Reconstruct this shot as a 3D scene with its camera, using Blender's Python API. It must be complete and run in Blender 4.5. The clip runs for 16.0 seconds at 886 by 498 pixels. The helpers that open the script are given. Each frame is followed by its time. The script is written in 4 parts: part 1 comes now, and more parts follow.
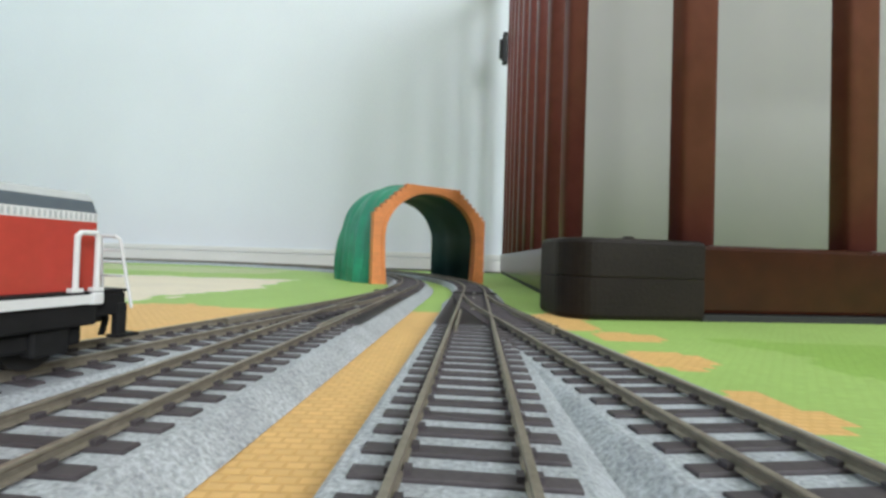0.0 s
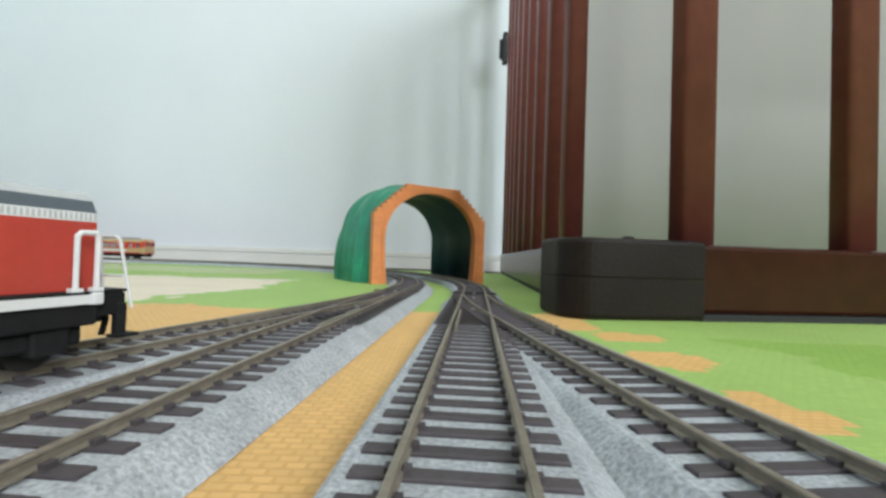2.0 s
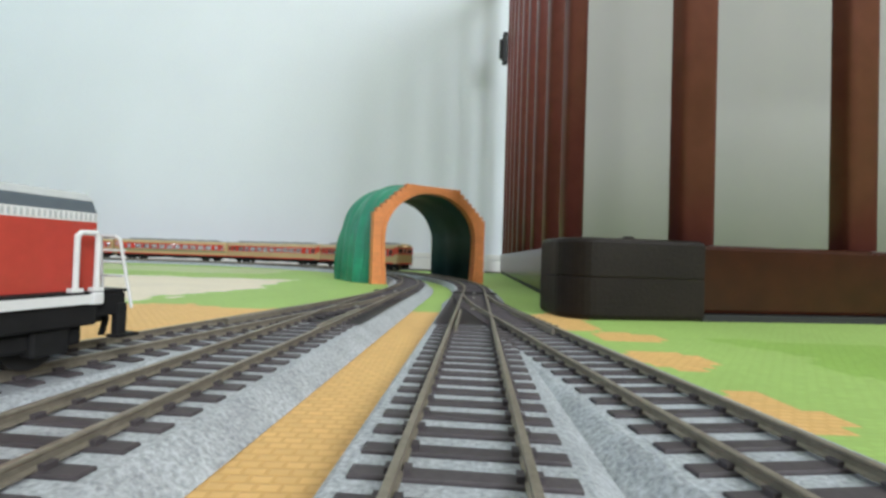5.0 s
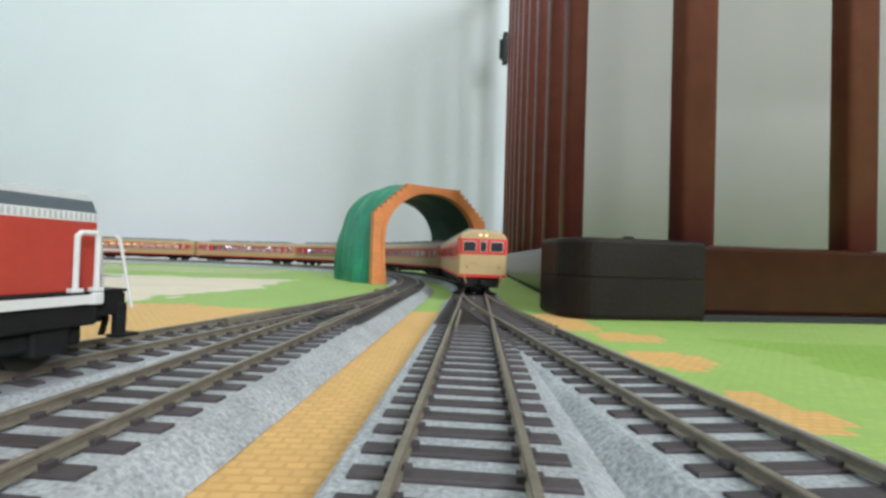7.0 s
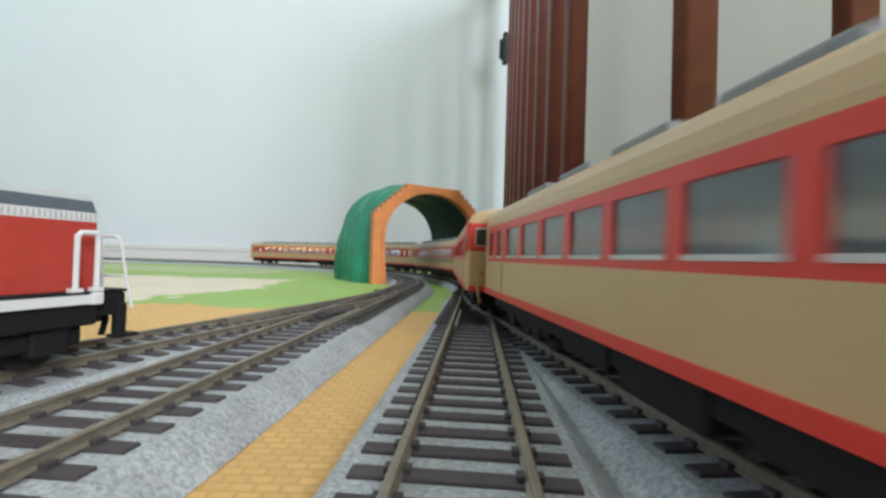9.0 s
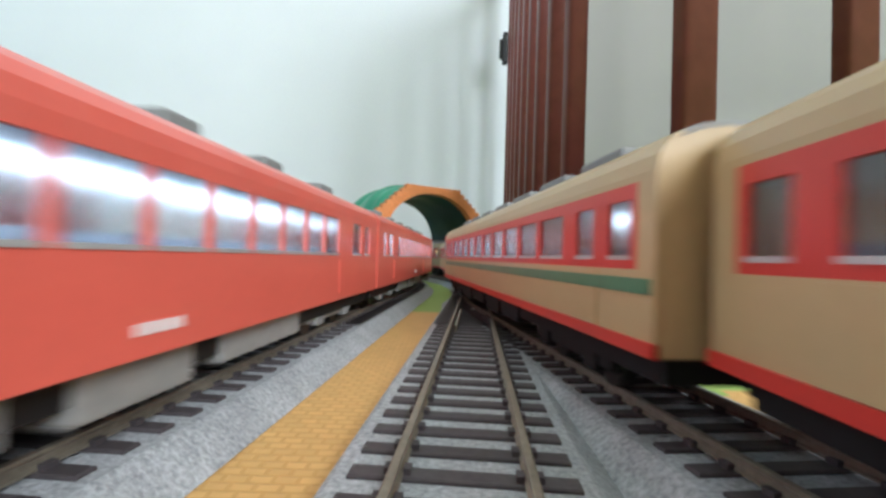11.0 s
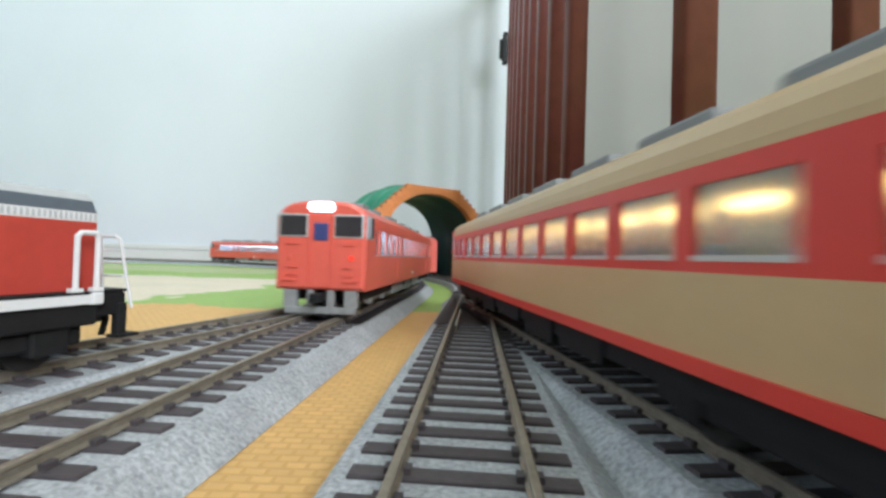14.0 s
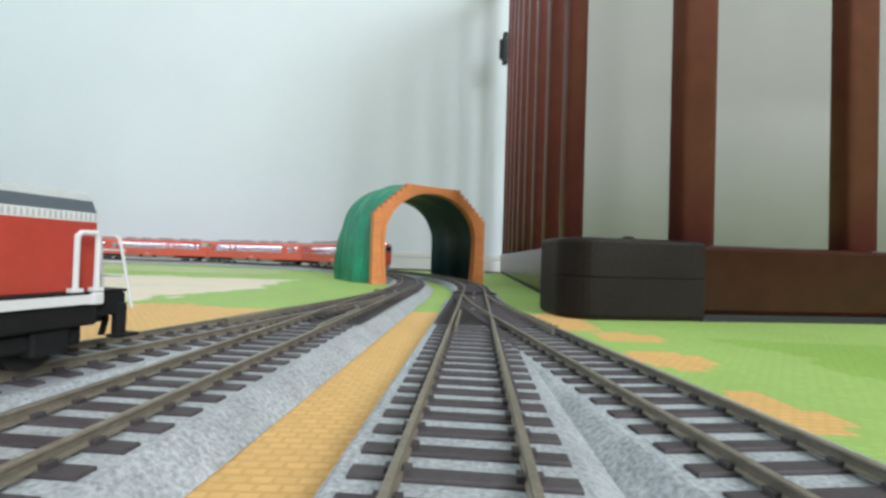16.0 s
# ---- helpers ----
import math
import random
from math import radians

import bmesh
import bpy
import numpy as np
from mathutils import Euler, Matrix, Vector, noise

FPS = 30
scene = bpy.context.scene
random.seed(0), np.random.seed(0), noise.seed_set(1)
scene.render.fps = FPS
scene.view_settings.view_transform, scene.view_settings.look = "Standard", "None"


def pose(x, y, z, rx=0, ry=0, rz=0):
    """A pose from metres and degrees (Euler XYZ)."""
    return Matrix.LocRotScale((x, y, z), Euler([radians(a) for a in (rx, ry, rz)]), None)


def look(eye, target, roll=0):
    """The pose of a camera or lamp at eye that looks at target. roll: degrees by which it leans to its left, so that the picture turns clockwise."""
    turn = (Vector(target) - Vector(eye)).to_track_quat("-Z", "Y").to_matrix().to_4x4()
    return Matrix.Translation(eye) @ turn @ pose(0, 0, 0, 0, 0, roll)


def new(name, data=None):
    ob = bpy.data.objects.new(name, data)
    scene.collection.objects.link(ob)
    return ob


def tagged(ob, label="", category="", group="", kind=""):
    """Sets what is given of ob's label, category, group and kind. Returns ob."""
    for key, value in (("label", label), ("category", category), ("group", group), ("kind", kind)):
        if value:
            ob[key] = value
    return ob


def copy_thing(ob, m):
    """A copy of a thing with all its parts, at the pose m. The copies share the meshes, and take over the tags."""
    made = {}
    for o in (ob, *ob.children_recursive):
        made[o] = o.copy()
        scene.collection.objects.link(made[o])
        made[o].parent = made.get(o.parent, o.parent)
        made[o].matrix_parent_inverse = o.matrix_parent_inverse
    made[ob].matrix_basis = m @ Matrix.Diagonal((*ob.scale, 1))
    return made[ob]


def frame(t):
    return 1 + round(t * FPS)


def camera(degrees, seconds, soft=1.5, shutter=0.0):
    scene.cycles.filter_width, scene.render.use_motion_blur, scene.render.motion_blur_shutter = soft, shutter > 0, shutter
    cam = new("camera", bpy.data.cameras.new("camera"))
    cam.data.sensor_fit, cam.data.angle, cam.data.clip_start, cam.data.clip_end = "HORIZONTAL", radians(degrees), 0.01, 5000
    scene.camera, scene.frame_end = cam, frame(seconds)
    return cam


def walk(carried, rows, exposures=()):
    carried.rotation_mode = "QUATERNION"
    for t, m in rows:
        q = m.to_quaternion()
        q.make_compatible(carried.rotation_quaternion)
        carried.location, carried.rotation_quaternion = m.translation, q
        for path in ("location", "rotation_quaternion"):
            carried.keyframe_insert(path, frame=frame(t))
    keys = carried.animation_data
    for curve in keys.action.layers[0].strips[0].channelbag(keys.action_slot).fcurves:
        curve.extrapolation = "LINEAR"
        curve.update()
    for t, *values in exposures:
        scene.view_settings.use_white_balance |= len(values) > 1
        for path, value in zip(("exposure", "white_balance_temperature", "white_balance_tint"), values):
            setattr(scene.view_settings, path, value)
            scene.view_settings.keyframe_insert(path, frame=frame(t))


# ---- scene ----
cam = camera(89.55, 16.0, soft=2.9, shutter=0.45)
EYE = pose(0, 0, 0.033, 91.12, 0, 0) @ pose(0, 0, 0, 0, 0, 1.85)
walk(cam, [(0.0, EYE), (16.0, EYE)], exposures=[(t, e, k, 8) for t, e, k in ((0.0, 0.12, 6080), (9.2, 0.12, 6080), (11.3, 0.32, 5960), (14.0, 0.26, 5960), (14.8, 0.18, 5960), (15.4, 0.18, 6000), (16.0, 0.18, 6020))])

# ---- light ----
world = bpy.data.worlds.new("sky")
scene.world = world
world.use_nodes = True
wn = world.node_tree
sky = wn.nodes.new("ShaderNodeTexSky")
sky.sky_type, sky.sun_disc = "NISHITA", False
sky.sun_elevation, sky.sun_rotation = radians(40), radians(150)
wn.links.new(sky.outputs[0], wn.nodes["Background"].inputs[0])
wn.nodes["Background"].inputs[1].default_value = 0.12


def window_lamp(name, x, y, z, w, h, watts, colour, target):
    d = bpy.data.lights.new(name, "AREA")
    d.shape, d.size, d.size_y, d.energy, d.color = "RECTANGLE", w, h, watts, colour
    ob = new(name, d)
    ob.matrix_world = look((x, y, z), target)
    return ob


# Window out of view, placed by the fence's shadow on the back wall.
window_lamp("window_daylight", 1.35, -1.87, 1.35, 1.1, 1.2, 76, (0.94, 0.97, 1.0), (0.6, 0, 1.3))
# Unseen side window, added as fill for the wall's left part.
window_lamp("unseen_side_fill", -2.66, -0.1, 1.35, 1.5, 1.3, 20, (0.72, 0.88, 1.0), (0, -0.1, 1.35))
# Overhead fill with no known source; a ceiling lamp is added to carry it.
LAMP_AT = (-0.15, -0.55, 2.27)
ld = bpy.data.lights.new("overhead_fill_light", "AREA")
ld.shape, ld.size, ld.energy, ld.color = "DISK", 0.5, 6, (0.97, 0.98, 1.0)
lo = new("overhead_fill_light", ld)
lo.matrix_world = look(LAMP_AT, (LAMP_AT[0], LAMP_AT[1], 0))


# ---- materials ----
def mat(name, col, rough=0.5, metal=0.0, grain=0.06, scale=200.0, bump=0.0, stain=0.06, sscale=8.0, spec=0.5, rand=0.0, emit=0.0, coat=0.0):
    """Paint with grain and stains: col varied at two scales, with a fine relief."""
    m = bpy.data.materials.new(name)
    m.use_nodes = True
    nt = m.node_tree
    b = nt.nodes["Principled BSDF"]
    b.inputs["Roughness"].default_value, b.inputs["Metallic"].default_value = rough, metal
    b.inputs["Specular IOR Level"].default_value = spec
    b.inputs["Coat Weight"].default_value = coat
    geo = nt.nodes.new("ShaderNodeTexCoord")
    last = None
    for k, (amount, sc) in enumerate(((grain, scale), (stain, sscale))):
        n = nt.nodes.new("ShaderNodeTexNoise")
        n.inputs["Scale"].default_value, n.inputs["Detail"].default_value = sc, 4
        nt.links.new(geo.outputs["Object"], n.inputs["Vector"])
        mp = nt.nodes.new("ShaderNodeMapRange")
        mp.inputs["From Min"].default_value, mp.inputs["From Max"].default_value = 0.3, 0.7
        mp.inputs["To Min"].default_value, mp.inputs["To Max"].default_value = 1 - amount, 1 + amount
        nt.links.new(n.outputs["Fac"], mp.inputs["Value"])
        if k == 0 and bump:
            bp = nt.nodes.new("ShaderNodeBump")
            bp.inputs["Strength"].default_value, bp.inputs["Distance"].default_value = bump, 0.001
            nt.links.new(n.outputs["Fac"], bp.inputs["Height"])
            nt.links.new(bp.outputs["Normal"], b.inputs["Normal"])
        mx = nt.nodes.new("ShaderNodeMix")
        mx.data_type, mx.blend_type = "RGBA", "MULTIPLY"
        mx.inputs[0].default_value = 1.0
        if last:
            nt.links.new(last, mx.inputs[6])
        else:
            mx.inputs[6].default_value = (*col, 1)
        nt.links.new(mp.outputs[0], mx.inputs[7])
        last = mx.outputs[2]
    if rand:
        oi = nt.nodes.new("ShaderNodeObjectInfo")
        mp = nt.nodes.new("ShaderNodeMapRange")
        mp.inputs["To Min"].default_value, mp.inputs["To Max"].default_value = 1 - rand, 1 + rand
        nt.links.new(oi.outputs["Random"], mp.inputs["Value"])
        mx = nt.nodes.new("ShaderNodeMix")
        mx.data_type, mx.blend_type = "RGBA", "MULTIPLY"
        mx.inputs[0].default_value = 1.0
        nt.links.new(last, mx.inputs[6])
        nt.links.new(mp.outputs[0], mx.inputs[7])
        last = mx.outputs[2]
    nt.links.new(last, b.inputs["Base Color"])
    if emit:
        b.inputs["Emission Color"].default_value = (*col, 1)
        b.inputs["Emission Strength"].default_value = emit
    return m


def glow(name, col, strength):
    m = bpy.data.materials.new(name)
    m.use_nodes = True
    b = m.node_tree.nodes["Principled BSDF"]
    b.inputs["Base Color"].default_value = (*col, 1)
    b.inputs["Emission Color"].default_value = (*col, 1)
    b.inputs["Emission Strength"].default_value = strength
    return m


def glass(name, tint=(0.85, 0.9, 0.9)):
    m = bpy.data.materials.new(name)
    m.use_nodes = True
    nt = m.node_tree
    b = nt.nodes["Principled BSDF"]
    b.inputs["Base Color"].default_value = (*tint, 1)
    b.inputs["Roughness"].default_value = 0.2
    b.inputs["Transmission Weight"].default_value = 1.0
    b.inputs["IOR"].default_value = 1.5
    return m


M = dict(
    wall=mat("wallpaper", (0.81, 0.83, 0.86), 0.85, grain=0.03, scale=260, bump=0.25, stain=0.025, sscale=3),
    board=mat("white_baseboard", (0.80, 0.79, 0.74), 0.5, grain=0.02, stain=0.03),
    ceil=mat("ceiling_paint", (0.8, 0.8, 0.78), 0.9, grain=0.02),
    floor=mat("floor_boards", (0.34, 0.24, 0.15), 0.5, grain=0.1, scale=90, stain=0.12),
    plinth=mat("dark_stained_wood", (0.034, 0.0095, 0.0045), 0.22, grain=0.14, scale=70, stain=0.12, sscale=12, spec=0.26),
    # for the walls out of view: dark to cut bounced light
    brown=mat("dark_unseen_wall", (0.26, 0.20, 0.15), 0.7, grain=0.1, scale=60, stain=0.1),
    ballast=None, sleeper=mat("sleeper_plastic", (0.066, 0.055, 0.057), 0.65, grain=0.15, scale=900, stain=0.15, sscale=60, rand=0.12),
    rail=mat("nickel_silver_rail", (0.27, 0.235, 0.18), 0.45, metal=0.4, grain=0.15, scale=700, stain=0.2, sscale=40),
    black=mat("black_plastic", (0.018, 0.016, 0.016), 0.55, grain=0.15, scale=500, bump=0.1),
    cap=mat("dark_brown_plastic_cap", (0.0165, 0.0120, 0.0092), 0.42, grain=0.2, scale=500, bump=0.25, stain=0.2, sscale=25, spec=0.14),
    wood=mat("varnished_red_brown_wood", (0.145, 0.043, 0.034), 0.34, grain=0.10, scale=70, stain=0.07, sscale=12, coat=0.06, spec=0.22),
)


def ballast_mat():
    m = mat("grey_ballast", (0.40, 0.415, 0.425), 0.92, grain=0.30, scale=1150, bump=0.5, stain=0.13, sscale=130, spec=0.2)
    return m


M["ballast"] = ballast_mat()


# ---- mesh helpers ----
def part(name, bm, material, parent=None, label="", smooth=False):
    me = bpy.data.meshes.new(name)
    bm.to_mesh(me)
    bm.free()
    me.materials.append(material)
    if smooth:
        for p in me.polygons:
            p.use_smooth = True
    ob = new(name, me)
    ob.parent = parent
    if label:
        ob["label"] = label
    return ob


def thing(name, m=None, label="", category="", group="", kind=""):
    ob = new(name)
    ob.empty_display_size = 0.01
    if m is not None:
        ob.matrix_world = m
    return tagged(ob, label, category, group, kind)


def box(bm, x0, x1, y0, y1, z0, z1, bevel=0.0, seg=2):
    m = Matrix.LocRotScale(((x0 + x1) / 2, (y0 + y1) / 2, (z0 + z1) / 2), None, (x1 - x0, y1 - y0, z1 - z0))
    r = bmesh.ops.create_cube(bm, size=1, matrix=m)
    if bevel:
        es = list({e for v in r["verts"] for e in v.link_edges})
        bmesh.ops.bevel(bm, geom=es, offset=bevel, segments=seg, affect="EDGES", profile=0.5)
    return bm


def boxes(*items, bevel=0.0):
    bm = bmesh.new()
    for it in items:
        box(bm, *it, bevel=bevel)
    return bm


def cyl(bm, p, q, r, n=12, r2=None):
    p, q = Vector(p), Vector(q)
    d = q - p
    m = Matrix.Translation((p + q) / 2) @ d.to_track_quat("Z", "Y").to_matrix().to_4x4()
    bmesh.ops.create_cone(bm, cap_ends=True, segments=n, radius1=r, radius2=r if r2 is None else r2, depth=d.length, matrix=m)
    return bm


def tube(bm, pts, r, n=8):
    for a, b in zip(pts, pts[1:]):
        cyl(bm, a, b, r, n)
    for p in pts[1:-1]:
        bmesh.ops.create_uvsphere(bm, u_segments=n, v_segments=6, radius=r, matrix=Matrix.Translation(p))
    return bm


def loft(bm, rings, closed=True, caps=False):
    vs = [[bm.verts.new(p) for p in ring] for ring in rings]
    n = len(vs[0])
    for a, b in zip(vs, vs[1:]):
        for i in range(n if closed else n - 1):
            j = (i + 1) % n
            bm.faces.new((a[i], a[j], b[j], b[i]))
    if caps:
        bm.faces.new(vs[0][::-1])
        bm.faces.new(vs[-1])
    bmesh.ops.recalc_face_normals(bm, faces=bm.faces)
    return bm


# ---- lines of track ----
def line(x, y, heading, segs, step=0.004):
    """A path as points (x, y, heading): segs are (length, curvature), left is positive."""
    out = [(x, y, heading)]
    for length, k in segs:
        n = max(1, math.ceil(length / step))
        d = length / n
        for _ in range(n):
            x, y = x + d * math.cos(heading + k * d / 2), y + d * math.sin(heading + k * d / 2)
            heading += k * d
            out.append((x, y, heading))
    return out


def along(path, s):
    """The point at s metres along a path made in even steps."""
    x, y, h = path[0][:3]
    cum = LENGTHS[id(path)]
    i = int(np.clip(np.searchsorted(cum, s) - 1, 0, len(path) - 2))
    f = (s - cum[i]) / (cum[i + 1] - cum[i])
    a, b = path[i], path[i + 1]
    return a[0] + f * (b[0] - a[0]), a[1] + f * (b[1] - a[1])


LENGTHS = {}


def measured(path):
    p = np.array(path)[:, :2]
    LENGTHS[id(path)] = np.concatenate([[0], np.cumsum(np.hypot(*np.diff(p, axis=0).T))])
    return path


CX, CY, R_IN, R_OUT, TURN = -0.606, 0.420, 0.575, 0.635, 0.075
OUT_ARC = R_OUT * (math.pi / 2 + TURN)
IN_ARC = R_IN * (math.pi / 2 + TURN)
BR = [(0.118, 1 / 0.6), (0.18, 0.0), (0.1377, -1 / 0.7), (1.7, 0.0)]
outer = measured(line(-2.65, CY + R_OUT, 0.0, [(CX + 2.65, 0), (OUT_ARC, -1 / R_OUT), (2.0, 0)]))
right_line = measured(line(-2.65, CY + R_OUT, 0.0, [(CX + 2.65, 0), (OUT_ARC, -1 / R_OUT), (0.026, 0)] + BR))
inner = measured(line(-2.65, CY + R_IN, 0.0, [(CX + 2.65, 0), (IN_ARC, -1 / R_IN), (1.35, 0), (0.9425, -1 / 0.6), (1.0, 0), (0.9425, -1 / 0.6)]))
left_line = measured(line(-2.65, CY + R_IN, 0.0, [(CX + 2.65, 0), (IN_ARC, -1 / R_IN), (0.036, 0)] + [(a, -k) for a, k in BR]))

Z_RAIL, Z_TIE, Z_BED, GAUGE = 0.008, 0.0058, 0.0052, 0.00825


def offset(path, d, z):
    return [(x - d * math.sin(h), y + d * math.cos(h), z) for x, y, h in path]


def sweep(path, profile):
    """A closed profile of (across, z) carried along a path."""
    return loft(bmesh.new(), [[(x - a * math.sin(h), y + a * math.cos(h), z) for a, z in profile] for x, y, h in path], True, True)


def coarse(path, n=3):
    return path[::n] + ([path[-1]] if (len(path) - 1) % n else [])


def span(path, s0, s1):
    cum = LENGTHS[id(path)]
    return [p for p, c in zip(path, cum) if s0 <= c <= s1]


BED = [(-0.0232, 0.0002), (-0.0172, Z_BED - 0.0004), (-0.0164, Z_BED), (0.0164, Z_BED), (0.0172, Z_BED - 0.0004), (0.0232, 0.0002)]
BED_OUT = [(-0.0192, 0.0002)] + BED[1:]
RAIL = [(-0.0008, Z_TIE), (-0.0008, Z_TIE + 0.0003), (-0.0003, Z_TIE + 0.0006), (-0.0003, Z_RAIL - 0.0008), (-0.0006, Z_RAIL - 0.0005), (-0.0006, Z_RAIL - 0.0001),
        (-0.0004, Z_RAIL), (0.0004, Z_RAIL), (0.0006, Z_RAIL - 0.0001), (0.0006, Z_RAIL - 0.0005), (0.0003, Z_RAIL - 0.0008), (0.0003, Z_TIE + 0.0006), (0.0008, Z_TIE + 0.0003), (0.0008, Z_TIE)]


def tie_mesh(length):
    bm = bmesh.new()
    w = 0.00155
    vs = [[bm.verts.new((x * (w - k), y * (length / 2 - k), z)) for x, y in ((-1, -1), (1, -1), (1, 1), (-1, 1))] for z, k in ((Z_BED - 0.0006, 0), (Z_TIE - 0.0002, 0), (Z_TIE, 0.0002))]
    for a, b in zip(vs, vs[1:]):
        for i in range(4):
            bm.faces.new((a[i], a[(i + 1) % 4], b[(i + 1) % 4], b[i]))
    bm.faces.new(vs[-1])
    for s in (-1, 1):
        for o in (-0.0012, 0.0012):
            box(bm, -0.0009, 0.0009, s * GAUGE + o - 0.0005, s * GAUGE + o + 0.0005, Z_TIE - 0.0001, Z_TIE + 0.0008)
    me = bpy.data.meshes.new("sleeper")
    bm.to_mesh(me)
    bm.free()
    me.materials.append(M["sleeper"])
    return me


TIE = tie_mesh(0.029)
PITCH = 0.0072


def track(name, path, s0, s1, label, ties=(), dz=0.0, bed=BED):
    t = thing(name, pose(0, 0, dz), label, "railway track", "tracks on the mat")
    p = span(path, s0, s1)
    part("roadbed", sweep(coarse(p), bed), M["ballast"], t, "grey moulded ballast roadbed")
    for d in (-GAUGE, GAUGE):
        q = [(x - d * math.sin(h), y + d * math.cos(h), h) for x, y, h in coarse(p, 2)]
        part("rail", sweep(q, RAIL), M["rail"], t, "tarnished metal rail", smooth=False)
    a, b = ties or (s0, s1)
    s = s0 + 0.002
    rest = bmesh.new()
    while s < s1:
        x, y = along(path, s)
        x2, y2 = along(path, s + 0.001)
        m = Matrix.Translation((x, y, 0)) @ Matrix.Rotation(math.atan2(y2 - y, x2 - x), 4, "Z")
        if a <= s <= b:
            ob = new("sleeper", TIE)
            ob.parent, ob.matrix_basis = t, m
        else:
            r = bmesh.ops.create_cube(rest, size=1, matrix=m @ Matrix.LocRotScale((0, 0, (Z_BED + Z_TIE) / 2), None, (0.0031, 0.029, Z_TIE - Z_BED + 0.001)))
        s += PITCH
    tagged(part("sleeper_bed", rest, M["sleeper"], t), kind="stuff")
    return t


# ---- room ----
def slab(name, x0, x1, y0, y1, z0, z1, material, kind="structure", label="", category=""):
    return tagged(part(name, boxes((x0, x1, y0, y1, z0, z1)), material), label, category, "", kind)


W0, W1 = 1.2, -0.095          # back wall: y = W0 + W1 * x at its face


def back_wall():
    ang = math.atan(W1)
    m = Matrix.Translation((0, W0, 0)) @ Matrix.Rotation(ang, 4, "Z")
    w = part("wall_north", boxes((-3.2, 3.0, 0, 0.12, 0, 2.4)), M["wall"])
    w.matrix_world = m
    tagged(w, "pale blue-white papered room wall", "wall", "", "structure")
    b = thing("baseboard", m, "cream white skirting board with a groove", "baseboard", "", "structure")
    part("board", boxes((-3.2, 3.0, -0.009, -0.0005, 0.0, 0.0300), bevel=0.0012), M["board"], b)
    part("moulding", boxes((-3.2, 3.0, -0.006, -0.0005, 0.0314, 0.0450), bevel=0.0015), M["board"], b)


back_wall()
slab("floor", -2.8, 2.4, -2.5, 1.6, -0.06, -0.004, M["floor"], label="brown wooden floor of the room", category="floor")
slab("ceiling", -2.8, 2.4, -2.5, 1.6, 2.4, 2.5, M["ceil"], label="white painted ceiling", category="ceiling")
# Unseen closing wall, its dark brown added to weaken bounce on the right.
slab("wall_east", 2.2, 2.32, -2.5, 1.6, 0, 2.4, M["brown"], label="unseen side wall, dark brown to cut bounced light", category="wall")


def holed_wall(name, axis, at, lo, hi, w0, w1, z0, z1, label):
    bits = [(lo, w0, 0, 2.4), (w1, hi, 0, 2.4), (w0, w1, 0, z0), (w0, w1, z1, 2.4)]
    bm = bmesh.new()
    for a, b, c, d in bits:
        if axis == "x":
            box(bm, a, b, at - 0.12, at, c, d)
        else:
            box(bm, at - 0.12, at, a, b, c, d)
    return tagged(part(name, bm, M["brown"]), label, "wall", "", "structure")


# Unseen closing walls in the same dark brown, with openings for the window lamps.
holed_wall("wall_south", "x", -1.9, -2.8, 2.4, 0.8, 1.9, 0.75, 1.95, "unseen wall with an added window opening, dark brown to cut bounced light")
holed_wall("wall_west", "y", -2.7, -2.1, 1.7, -0.85, 0.65, 0.7, 2.0, "unseen wall with an added window opening, dark brown to cut bounced light")


# Unseen fixture added above the overhead fill.
def ceiling_lamp():
    t = thing("ceiling_lamp", pose(LAMP_AT[0], LAMP_AT[1], 2.4), "unseen round white ceiling lamp with a flat shade, added for overhead light", "ceiling lamp")
    part("lamp_base", cyl(bmesh.new(), (0, 0, -0.03), (0, 0, 0.0), 0.14, 32), M["ceil"], t)
    part("lamp_shade", cyl(bmesh.new(), (0, 0, -0.11), (0, 0, -0.03), 0.25, 40, 0.20), M["ceil"], t)


ceiling_lamp()


